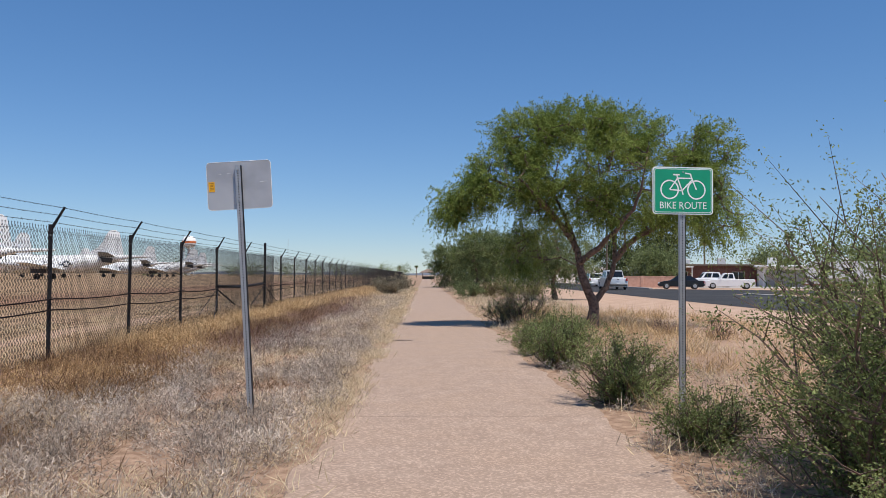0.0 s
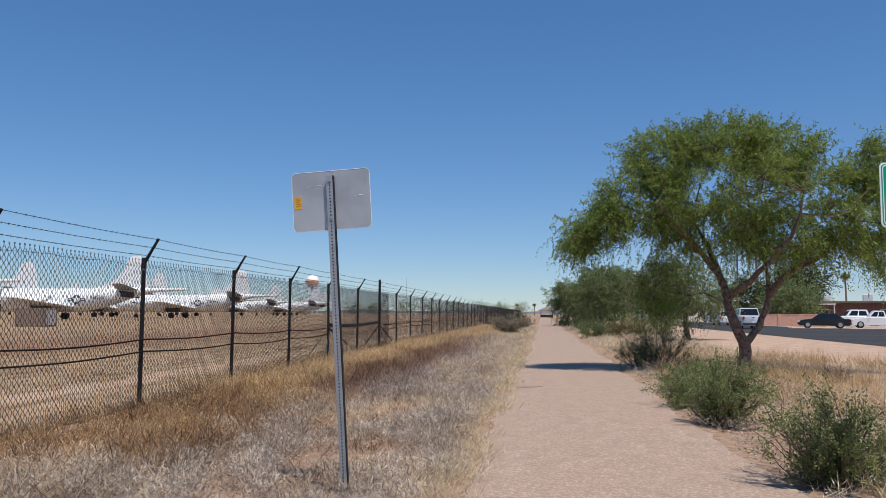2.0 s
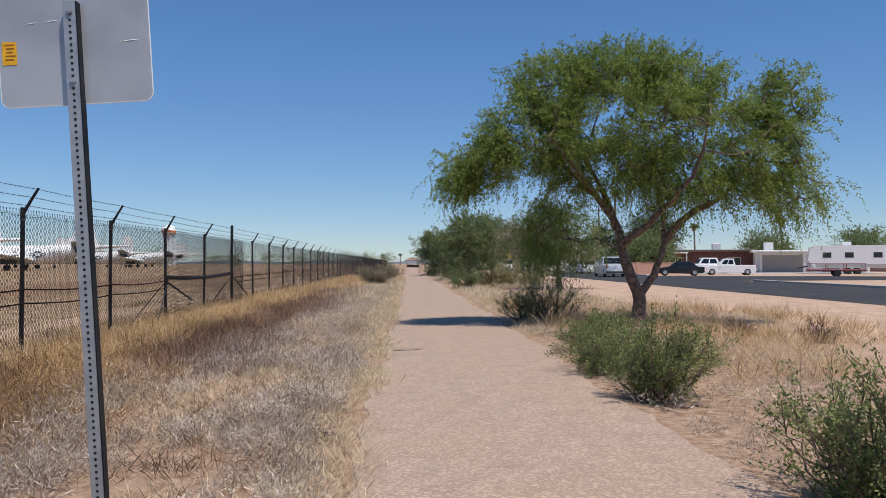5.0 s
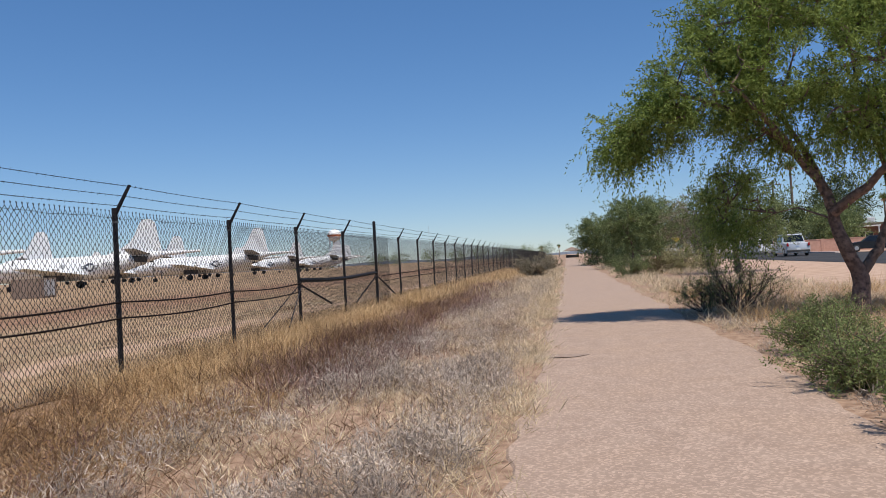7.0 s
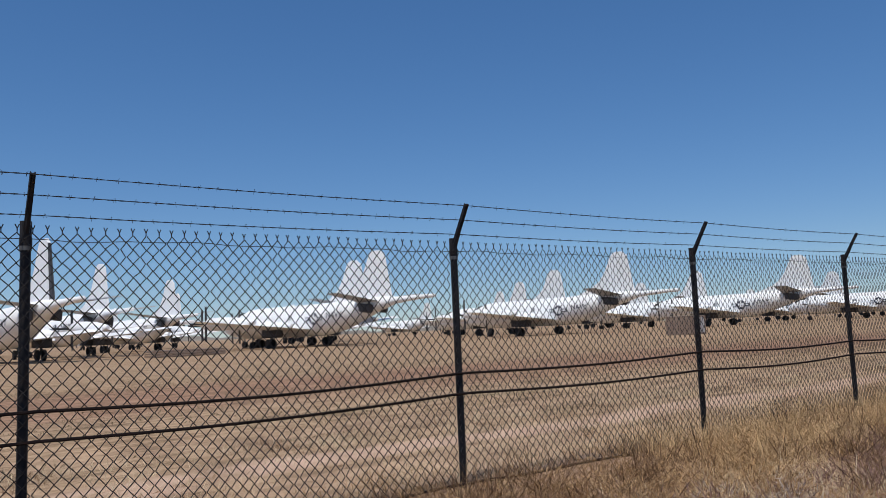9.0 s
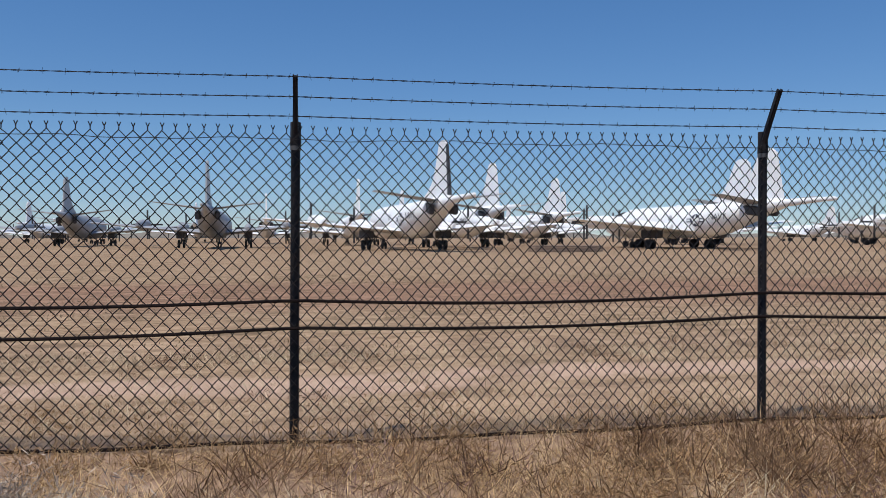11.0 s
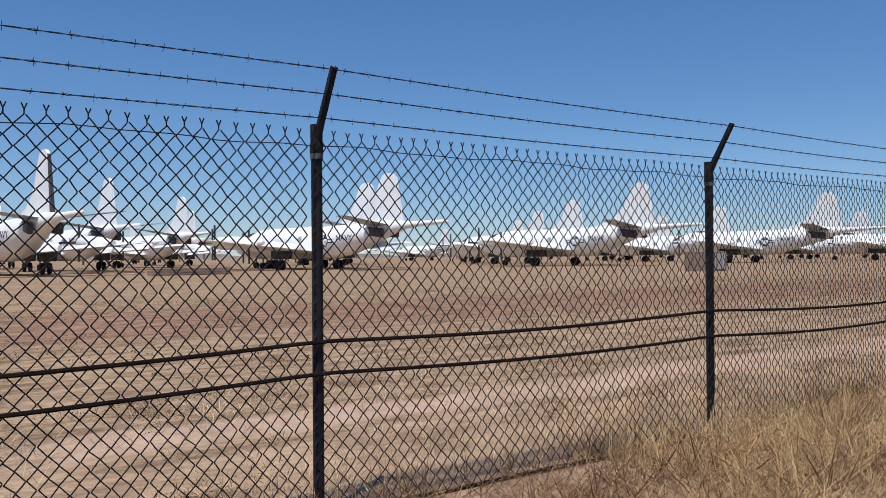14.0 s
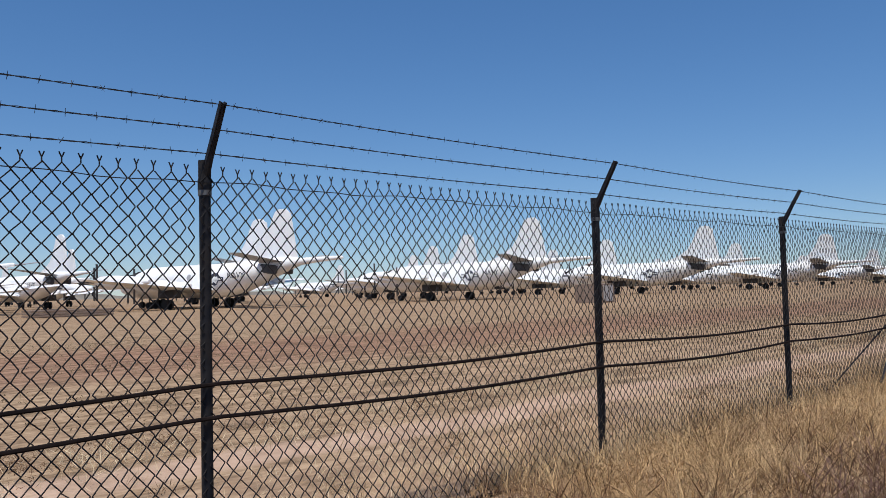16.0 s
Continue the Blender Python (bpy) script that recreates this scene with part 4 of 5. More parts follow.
def build_main_tree():
    B = Vector((4.6, 21.1, 0))
    L = lambda *p: Vector(p) - B
    fork = L(4.68, 21.13, .62)
    limbs = [[(0, 0, -.05), tuple(fork), tuple(L(4.38, 21.1, 1.35)), tuple(L(4.22, 21.2, 2.1)), tuple(L(3.72, 21.3, 2.85)), tuple(L(2.9, 21.2, 3.5)), tuple(L(1.9, 21.0, 3.9))],
             [tuple(fork), tuple(L(5.05, 21.25, 1.15)), tuple(L(5.26, 21.3, 1.75)), tuple(L(5.25, 21.4, 2.5)), tuple(L(5.0, 21.5, 3.4)), tuple(L(4.9, 21.6, 4.6))],
             [tuple(L(5.26, 21.3, 1.8)), tuple(L(5.8, 21.2, 2.35)), tuple(L(6.5, 21.2, 2.75)), tuple(L(7.1, 21.3, 3.4)), tuple(L(7.6, 21.3, 4.3))],
             [tuple(L(4.25, 21.2, 2.05)), tuple(L(4.0, 21.7, 3.0)), tuple(L(3.5, 22.2, 4.2))],
             [tuple(L(4.3, 21.1, 1.7)), tuple(L(4.9, 20.6, 2.3)), tuple(L(5.5, 20.0, 3.2)), tuple(L(5.7, 19.8, 4.2))],
             [tuple(L(3.72, 21.3, 2.85)), tuple(L(3.2, 20.6, 3.3)), tuple(L(2.6, 20.1, 3.8))]]
    bl = [(L(4.5, 21.2, 4.4), (2.0, 1.8, 1.2), 34), (L(3.0, 21.2, 4.95), (.95, 1.0, .7), 10), (L(5.5, 21.2, 5.05), (1.0, 1.1, .7), 10), (L(4.3, 21.2, 5.35), (1.1, 1.1, .55), 8),
          (L(2.5, 21.2, 3.9), (1.2, 1.3, .7), 17), (L(1.5, 21.3, 3.4), (.75, .9, .45), 9), (L(1.05, 21.2, 3.1), (.45, .6, .3), 3), (L(6.9, 21.2, 3.75), (1.2, 1.3, 1.0), 15),
          (L(7.6, 21.2, 4.6), (.85, 1.0, .85), 9), (L(8.0, 21.2, 3.0), (.75, .9, .7), 7), (L(3.1, 22.6, 2.25), (.65, .7, .8), 7), (L(5.4, 21.2, 3.25), (1.2, 1.2, .55), 9), (L(4.0, 21.0, 3.35), (1.3, 1.3, .6), 12), (L(6.6, 21.0, 2.95), (.9, 1.0, .5), 5)]
    bl = [(tuple(c), r, s) for c, r, s in bl]
    build_tree("mesquite_tree", "spreading green mesquite with a forked dark trunk", pose(*B), 11, limbs, bl, 900, 225000, .082, .9, M_LEAF, M_BARK, .165)


build_main_tree()


def simple_tree(name, label, x, y, h, r, seed, leafm, leaves=26000, leaf_len=.16, base=.3, clusters=110, lr=.16):
    fork = (0.1, 0, h * .28)
    limbs = [[(0, 0, 0), fork, (-.25 * r, .1, h * .5), (-.5 * r, .1, h * .7)], [fork, (.3 * r, -.1, h * .5), (.55 * r, .1, h * .72)], [fork, (0, .3, h * .55), (.1, .2, h * .85)]]
    bl = [((0, 0, h * .68), (r * .8, r * .8, h * .32), 4), ((-r * .5, 0, h * .55), (r * .5, r * .6, h * .28), 2), ((r * .5, .1, h * .6), (r * .5, r * .6, h * .28), 2), ((0, 0, h * (base + .1)), (r * .7, r * .7, h * .2), 1.2)]
    return build_tree(name, label, pose(x, y, 0, 0, 0, seed * 37 % 360), seed, limbs, bl, clusters, leaves, leaf_len, .5, leafm, M_BARK, lr)


simple_tree("mesquite_tree", "dense green mesquite beside the path", 4.6, 66, 4.9, 2.4, 21, M_LEAF2, 36000, .17, .05)
simple_tree("mesquite_tree", "dense green mesquite beside the path", 7.0, 72, 5.2, 2.8, 22, M_LEAF2, 36000, .17, .05)
simple_tree("mesquite_tree", "dense green mesquite beside the path", 3.6, 86, 4.6, 2.6, 23, M_LEAF2, 36000, .21, .05)
simple_tree("mesquite_tree", "greyish half-bare mesquite beside the path", 8.8, 62, 4.8, 2.4, 24, M_GREYL, 12000, .14, .3)
simple_tree("mesquite_tree", "dark-trunked mesquite with a drooping crown", 7.6, 45, 4.4, 2.3, 25, M_LEAF2, 26000, .14, .25)
simple_tree("mesquite_tree", "low green mesquite far along the path", 5.0, 110, 4.2, 3.2, 26, M_LEAF2, 13000, .26, .05)
simple_tree("mesquite_tree", "low green mesquite far along the path", 9.5, 128, 4.8, 3.6, 27, M_LEAF2, 13000, .26, .05)
for k, (x, y, h, r, lm) in enumerate(((40.5, 134, 10.5, 4.8, M_LEAFD), (45, 150, 8.5, 4.5, M_LEAF2), (31, 128, 6.5, 4.0, M_LEAFD), (22, 150, 6.5, 4.0, M_LEAF2), (62, 140, 6.0, 3.6, M_LEAF2),
                                      (72, 128, 6.5, 3.8, M_LEAF2), (32.5, 112, 4.8, 3.2, M_LEAF2), (17, 175, 6.5, 4.5, M_LEAF2), (26, 190, 7.5, 5.0, M_LEAF2), (66, 96, 7.0, 3.6, M_LEAF2))):
    simple_tree("garden_tree", "rounded dark green tree behind the houses", x, y, h, r, 40 + k, lm, 12500, .44, .1, 80, .2)


def shrub(name, label, x, y, h, r, seed, stems, leaves, leaf_len, leafm, barkm, bare=0.25, width=.42, lean=(0, 0)):
    """Stems fanning from one root, forked twigs, and small leaves along their outer part."""
    rng = np.random.default_rng(seed)
    s = thing(name, label, "shrub", pose(x, y, 0))
    mb = MB()
    cs, ds = [], []
    for k in range(stems):
        a = rng.uniform(0, 6.283)
        e = rng.uniform(.15, 1.0) ** .7
        tip = Vector((math.cos(a) * r * e + lean[0] * h, math.sin(a) * r * e + lean[1] * h, h * rng.uniform(.5, 1.0) * (1.08 - .5 * e * e)))
        root = Vector((rng.normal() * .05, rng.normal() * .05, -.02))
        pts = limb(mb, root, tip, .007 + .006 * h, .0025, rng, .10, 6, 4)
        for j in range(rng.integers(5, 9)):
            t = rng.uniform(bare, 1.0)
            i = min(int(t * 5), 4)
            p = pts[i].lerp(pts[i + 1], t * 5 - i)
            q = p + (tip - root).normalized() * rng.uniform(.06, .20) * h + Vector(rng.normal(size=3)) * .13 * max(r, .4)
            q.z = max(q.z, .04)
            mb.tube([p, q], [.003 + .001 * h, .0015], 3, False)
            for u in np.linspace(.1, 1.05, 7):
                cs.append(tuple(p.lerp(q, u)))
                ds.append(tuple((q - p).normalized()))
    part("branchwork", mb, barkm, s)
    cs, ds = np.array(cs), np.array(ds)
    idx = rng.integers(0, len(cs), leaves)
    c = cs[idx] + rng.normal(size=(leaves, 3)) * .022 * max(1, r * 1.3)
    c[:, 2] = np.maximum(c[:, 2], .015)
    d = unit(ds[idx] * .6 + rng.normal(size=(leaves, 3)) * .7)
    part("foliage", leaf_mesh("foliage", c, d, rng.uniform(.6, 1.3, leaves) * leaf_len, rng.uniform(.7, 1.2, leaves) * leaf_len * width, leafm, rng, .8), leafm, s, "small leaves in loose sprays")
    return s


GB = "green creosote bush at the edge of the path"
shrub("creosote_bush", "tall open creosote bush with thin arching stems", 3.8, 5.4, 2.3, 1.6, 1, 110, 62000, .032, M_CREO, M_BARK, .1)
shrub("creosote_bush", "low spreading creosote bush under the tall one", 3.05, 5.0, 1.1, .95, 31, 70, 30000, .028, M_CREO, M_BARK, .1)
shrub("creosote_bush", "small green creosote bush beside the sign post", 2.5, 6.75, .48, .5, 2, 50, 11000, .026, M_CREO, M_BARK, .15)
shrub("creosote_bush", GB, 2.4, 8.9, .78, .62, 3, 64, 17000, .030, M_CREO, M_BARK, .15)
shrub("creosote_bush", GB, 2.2, 12.3, .80, .58, 4, 60, 16000, .031, M_CREO, M_BARK, .15, lean=(.2, 0))
shrub("creosote_bush", GB, 2.35, 14.2, .55, .72, 5, 64, 15000, .032, M_CREO, M_BARK, .15)
shrub("creosote_bush", GB, 2.6, 16.4, .50, .65, 6, 50, 10000, .034, M_CREO, M_BARK, .15)
shrub("creosote_bush", "green creosote bush at the foot of the tree", 3.3, 18.2, .50, .65, 7, 44, 9000, .034, M_CREO, M_BARK, .15)
shrub("creosote_bush", "dark half-bare bush beside the path", 3.0, 22.7, 1.12, .95, 8, 60, 5500, .035, M_CREO, M_BARK, .35)
shrub("creosote_bush", "dark half-bare bush beside the path", 2.5, 23.1, .75, .65, 9, 34, 2600, .035, M_CREO, M_BARK, .4)
shrub("creosote_bush", "dark green bush at the edge of the path", 2.9, 46, 1.05, .95, 10, 40, 7000, .07, M_LEAF2, M_BARK, .1)
shrub("creosote_bush", "brownish dry bush at the edge of the path", 4.2, 48, 1.1, 1.0, 12, 40, 6000, .07, M_DRYL, M_BARK, .1)
shrub("yucca_bush", "pale yellowish spiky bush beside the path", 5.6, 50, 1.5, 1.3, 13, 60, 9000, .10, M_PALEL, M_BARK2, .05, .25)
shrub("yucca_bush", "pale yellowish spiky bush beside the path", 7.4, 52, 1.6, 1.2, 14, 50, 7000, .10, M_PALEL, M_BARK2, .05, .25)
shrub("saltbush", "rounded grey-green bush at the verge", -2.1, 53, 1.35, 1.2, 15, 80, 15000, .07, M_GREYL, M_BARK2, .05)
shrub("saltbush", "rounded grey-green bush at the verge", -1.5, 70, 1.3, 1.0, 16, 50, 8000, .08, M_GREYL, M_BARK2, .05)
shrub("creosote_bush", "dark green bush at the edge of the path", 3.2, 64, 1.2, 1.1, 17, 40, 6000, .09, M_LEAF2, M_BARK, .1)
shrub("dry_bush", "dead brown weed stalks in the straw", 6.6, 17.5, .42, .4, 18, 34, 900, .03, M_REDW, M_BARK, .3)
shrub("dry_bush", "dead brown weed stalks in the straw", 5.9, 19.0, .38, .36, 19, 30, 800, .03, M_REDW, M_BARK, .3)


# ---- verge grasses ----
def tufts(name, label, centres, per, height, spread, upright, width, material, seed, bend=.35, flat=False):
    """Fans of blades round every centre, one sheet of grass."""
    rng = np.random.default_rng(seed)
    n = len(centres) * per
    c = np.repeat(centres, per, 0)
    sz = np.repeat(rng.uniform(.6, 1.25, len(centres)), per)
    base = np.zeros((n, 3))
    base[:, :2] = c + rng.normal(size=(n, 2)) * spread * sz[:, None] * .5
    d = rng.normal(size=(n, 3))
    d[:, 2] = np.abs(d[:, 2]) * .4 + upright
    h = rng.uniform(.45, 1.1, n) * height * sz
    w = rng.uniform(.6, 1.3, n) * width
    if flat:
        me = leaf_mesh(name, base, unit(d), h, w * 1.4, material, rng)
    else:
        me = blade_mesh(name, base, unit(d), h, w, rng.uniform(0, bend, n), material, rng)
    return tagged(new(name, me), label, "grass", kind="stuff")


def twig_tufts(name, label, centres, per, height, radius, material, seed):
    """Low rounded cushions of fine crossing twigs, thick outside and hollow inside."""
    rng = np.random.default_rng(seed)
    n = len(centres) * per
    c = np.repeat(centres, per, 0)
    sz = np.repeat(rng.uniform(.5, 1.35, len(centres)), per)[:, None]
    u = unit(rng.normal(size=(n, 3)))
    u[:, 2] = np.abs(u[:, 2])
    q = u * rng.uniform(0, 1, (n, 1)) ** .4 * np.array([radius, radius, height]) * sz
    base = np.concatenate([c, np.zeros((n, 1))], 1) + q * .85
    d = unit(u * .7 + rng.normal(size=(n, 3)) * .8 + [0, 0, .15])
    me = leaf_mesh(name, base, d, rng.uniform(.025, .085, n), rng.uniform(.0028, .0075, n), material, rng, .3)
    return tagged(new(name, me), label, "weeds", kind="stuff")


def scatter(n, x0, x1, y0, y1, seed, keep=None, pull=1.0):
    rng = np.random.default_rng(seed)
    x = rng.uniform(x0, x1, n)
    y = y0 + (y1 - y0) * rng.uniform(0, 1, n) ** pull
    p = np.stack([x, y], 1)
    if keep is not None:
        f = np.array([keep(a, b) for a, b in p])
        p = p[rng.uniform(size=n) < f]
    return p


def patchy(a, b, s=.7, o=0.0):
    return noise.noise(Vector((a * s + o, b * s * .6, o * 1.7)))


def red_zone(a, b):
    return max(0, min(1, 1.2 - abs(a + 3.2 + .25 * math.sin(b * .35)) / .95)) * max(0, min(1, (b - 13) / 4)) * (1 if b < 42 else .3)


def grey_keep(a, b):
    lo = -2.7 if b > 8.5 else -4.0
    k = 1.0 if a > lo else max(0, 1 - (lo - a) / .8)
    return k * max(0, min(1, (.95 if b < 11 else .65) + 1.5 * patchy(a, b, .8, 3))) * (1 - .7 * red_zone(a, b)) * (1 if a < -1.0 else .55)


def straw_keep(a, b):
    near = max(0, min(1, (-3.5 - a) / 1.0))
    near *= 1 if b > 15 else .55
    return max(0, min(1, near * (.95 + .6 * patchy(a, b, .6, 8)) + .22 + .6 * max(0, patchy(a, b, 1.1, 5)))) * (1 - .75 * red_zone(a, b))


tufts("straw_grass", "golden dry grass along the fence", scatter(3700, -5.7, -3.0, -6, 32, 31, straw_keep), 30, .28, .28, .5, .0034, M_STRAW, 32, .8)
tufts("straw_grass", "tall golden dry grass along the fence", scatter(1200, -5.8, -3.9, 14.6, 34, 131, straw_keep), 36, .46, .26, 1.0, .0038, M_STRAW, 132, .7)
tufts("straw_grass", "tall golden dry grass along the fence", scatter(1700, -5.8, -2.6, 30, 75, 33, straw_keep), 22, .46, .32, 1.2, .010, M_STRAW, 34, .6, True)
tufts("straw_grass", "bleached straw tufts on the verge", scatter(4900, -4.2, -.5, -6, 30, 35, lambda a, b: (.5 + .9 * patchy(a, b, 1.0, 12) + (.3 if a > -1.2 else 0)) * (1 - .7 * red_zone(a, b))), 24, .19, .22, .6, .0042, M_PALES, 36, .7, True)
tufts("straw_grass", "bleached straw fringe at the edge of the path", scatter(1000, -1.0, -.44, -1, 32, 135, lambda a, b: .45 + 1.3 * patchy(a, b, 1.6, 15)), 26, .15, .16, .7, .0034, M_PALES, 136, .7, True)
tufts("straw_grass", "bleached straw tufts on the verge", scatter(1300, -3.2, -.55, 30, 80, 37, None), 18, .28, .3, .9, .010, M_PALES, 38, .3, True)
twig_tufts("grey_weeds", "silvery grey dried weed cushions on the verge", scatter(3000, -4.7, -.75, -1, 20, 39, grey_keep), 190, .25, .23, M_GREYW, 40)
twig_tufts("grey_weeds", "silvery grey dried weed cushions on the verge", scatter(1200, -3.4, -.8, 20, 45, 41, grey_keep), 90, .28, .28, M_GREYW, 42)
tufts("red_weeds", "dark red-brown dried weeds on the verge", scatter(2100, -4.6, -2.0, 12, 48, 43, red_zone), 34, .30, .30, .7, .006, M_REDW, 44, .5, True)
twig_tufts("brown_weeds", "tangled brown dried weeds near the fence", scatter(1700, -5.2, -2.7, -1, 30, 45, lambda a, b: max(0, min(1, (.65 if b < 13 else .3) + 1.5 * patchy(a, b, .9, 21)))), 130, .27, .26, M_BROWNW, 46)
tufts("weed_stalks", "thin dark brown weed stalks standing in the straw", scatter(2300, -5.5, -2.9, 2, 32, 245, lambda a, b: max(0, min(1, .5 + 1.6 * patchy(a, b, .8, 221)))), 26, .38, .22, .8, .0042, M_STALK, 246, .5, True)
tufts("weed_stalks", "thin dark brown weed stalks standing in the straw", scatter(1300, -4.6, -.9, -3, 22, 247, None), 18, .21, .20, .6, .0036, M_STALK, 248, .5, True)
twig_tufts("red_weeds", "dark red-brown dried weeds near the fence", scatter(500, -4.8, -2.6, 3, 16, 145, lambda a, b: max(0, min(1, .2 + 1.8 * patchy(a, b, .9, 121)))), 100, .24, .24, M_REDW, 146)
tufts("straw_grass", "thin dry grass inside the fence", scatter(3000, -9.5, -5.4, 1, 40, 47, lambda a, b: .6 + 1.4 * patchy(a, b, .8, 30) if a > -6.6 or -10 < a < -8.6 else .24), 18, .19, .24, .8, .0040, M_PALES, 48, .7, True)
twig_tufts("brown_weeds", "tangled brown dried weeds inside the fence", scatter(420, -7.0, -5.3, 3, 26, 261, lambda a, b: max(0, min(1, (a + 7.0) / 1.6)) * max(0, min(1, .55 + 1.6 * patchy(a, b, .7, 91)))), 80, .26, .26, M_BROWNW, 262)
for x0, x1, n, seed in ((-9.6, -8.35, 520, 301), (-7.35, -6.3, 380, 303)):
    twig_tufts("brown_weeds", "low dull brown weeds lining the dirt track", scatter(n, x0, x1, 4, 34, seed, lambda a, b: max(0, min(1, .25 + 1.9 * patchy(a, b, 1.1, 33)))), 46, .10, .24, M_STALK, seed + 1)
tufts("field_stubble", "short dry stubble on the field", scatter(9000, -30, -9.5, 0, 60, 49, lambda a, b: .4 + 1.4 * patchy(a, b, .3, 40)), 9, .07, .35, .5, .012, M_STUB, 50, .8, True)
tufts("straw_grass", "dry straw between the bushes and the street", scatter(1900, 2.6, 9.0, 3, 30, 51, lambda a, b: .4 + 1.3 * patchy(a, b, .5, 50)), 26, .46, .26, 1.1, .005, M_STRAW, 52, .5, True)
tufts("straw_grass", "pale dry grass between the bushes and the street", scatter(2500, 2.0, 8.0, -6, 34, 53, lambda a, b: .5 + 1.2 * patchy(a, b, .6, 60)), 20, .22, .24, .7, .0055, M_PALES, 54, .7, True)
tufts("straw_grass", "pale dry grass between the bushes and the street", scatter(1100, 2.3, 7.0, 30, 75, 55, lambda a, b: .5 + 1.2 * patchy(a, b, .3, 70)), 22, .38, .35, 1.0, .011, M_PALES, 56, .3, True)
twig_tufts("grey_weeds", "grey dried weeds under the bushes", scatter(320, 2.0, 4.6, 3, 20, 57, None), 90, .18, .2, M_GREYW, 58)


# ---- street side ----
def wheel_parts(parent, x, y, r, w):
    t = part("wheel", MB().tube([(x - w / 2, y, r), (x - w / 2 + .03, y, r), (x + w / 2 - .03, y, r), (x + w / 2, y, r)], [r * .88, r, r, r * .88], 20), M_RUB, parent, "", True)
    s = 1 if x > 0 else -1
    part("rim", MB().tube([(x + s * (w / 2 - .02), y, r), (x + s * (w / 2 + .012), y, r)], [r * .62, r * .55], 14), M_RIM, t, "", True)


def vehicle(name, label, category, at, paint, length, width, belt, roof_z, cabin, bed=None, r=.36):
    """Length along y, front at +y. cabin: y of windscreen foot, roof front, roof back, rear foot; bed: y where the cargo bed starts."""
    v = thing(name, label, category, at)
    L, W = length / 2, width / 2
    low = .26
    prof = [(-L, low + .18), (-L + .04, belt - .06), (-L + .12, belt), (cabin[0] + .05, belt + .02), (L - .55, belt - .08), (L - .08, belt - .22), (L, low + .22), (L - .06, low), (-L + .06, low)]
    rings = [[Vector((x * W, y * (1 - .015 * abs(x)), z)) for y, z in prof] for x in (-1, -.94, .94, 1)]
    for k in (0, 3):
        rings[k] = [Vector((p.x, p.y * .985, .55 + (p.z - .55) * .93)) for p in rings[k]]
    body = part("body", MB().loft(rings), paint, v, "", True)
    c0, c1, c2, c3 = cabin
    cab = [[Vector((sx * W * .95, c0, belt)), Vector((sx * W * .80, c1, roof_z)), Vector((sx * W * .80, c2, roof_z)), Vector((sx * W * .95, c3, belt))] for sx in (-1, 1)]
    mid = [[Vector((p.x * .96, p.y, p.z + (.03 if p.z > belt else 0))) for p in q] for q in cab]
    part("cabin", MB().loft([cab[0], mid[0], mid[1], cab[1]]), paint, v)
    for sx in (-1, 1):
        q = cab[0] if sx < 0 else cab[1]
        ins = lambda t, h: (q[0].lerp(q[1], h)).lerp(q[3].lerp(q[2], h), t) + Vector((sx * .012, 0, 0))
        for t0, t1 in ((.10, .47), (.53, .90)):
            part("side_window", MB().add([ins(t0, .15), ins(t1, .15), ins(t1, .86), ins(t0, .86)], [(0, 1, 2, 3)]), M_GLASS, v)
        part("mirror", MB().box((sx * (W + .08), c0 - .15, belt + .08), (.16, .08, .14), None, .02), paint, v)
        part("headlamp", MB().box((sx * W * .78, L - .07, belt - .25), (.34, .10, .14), None, .02), M_LAMPW, v)
        part("tail_lamp", MB().box((sx * W * .88, -L + .02, belt - .16), (.17, .07, .28), None, .02), M_LAMPR, v, "red lamp")
    for a, b in ((0, 1), (3, 2)):
        e = Vector((0, .014 if a == 0 else -.014, .006))
        pts = [cab[0][a].lerp(cab[0][b], .12), cab[1][a].lerp(cab[1][b], .12), cab[1][a].lerp(cab[1][b], .9), cab[0][a].lerp(cab[0][b], .9)]
        pts = [Vector((p.x * .92, p.y, p.z)) + e for p in pts]
        part("windscreen" if a == 0 else "rear_window", MB().add(pts, [(0, 1, 2, 3)]), M_GLASS, v)
    if bed is not None:
        part("cargo_bed", MB().box((0, (bed - L + .15) / 2, belt + .004), (width * .84, abs(-L + .15 - bed) - .1, .01)), M_ADARK, v, "dark open cargo bed")
        part("tailgate_handle", MB().box((0, -L - .01, belt - .12), (.22, .03, .07)), M_ADARK, v)
    part("front_bumper", MB().box((0, L - .02, .46), (width * .94, .14, .18), None, .03), M_CHROME if bed is not None else paint, v)
    part("rear_bumper", MB().box((0, -L + .02, .46), (width * .94, .14, .18), None, .03), M_ADARK if bed is not None else paint, v)
    part("licence_plate", MB().box((0, -L - .055, .62), (.31, .012, .15)), M_SIGNW, v)
    for x in (-W + .10, W - .10):
        for y in (L - .85, -L + .95):
            wheel_parts(v, x, y, r, .22)
    return v


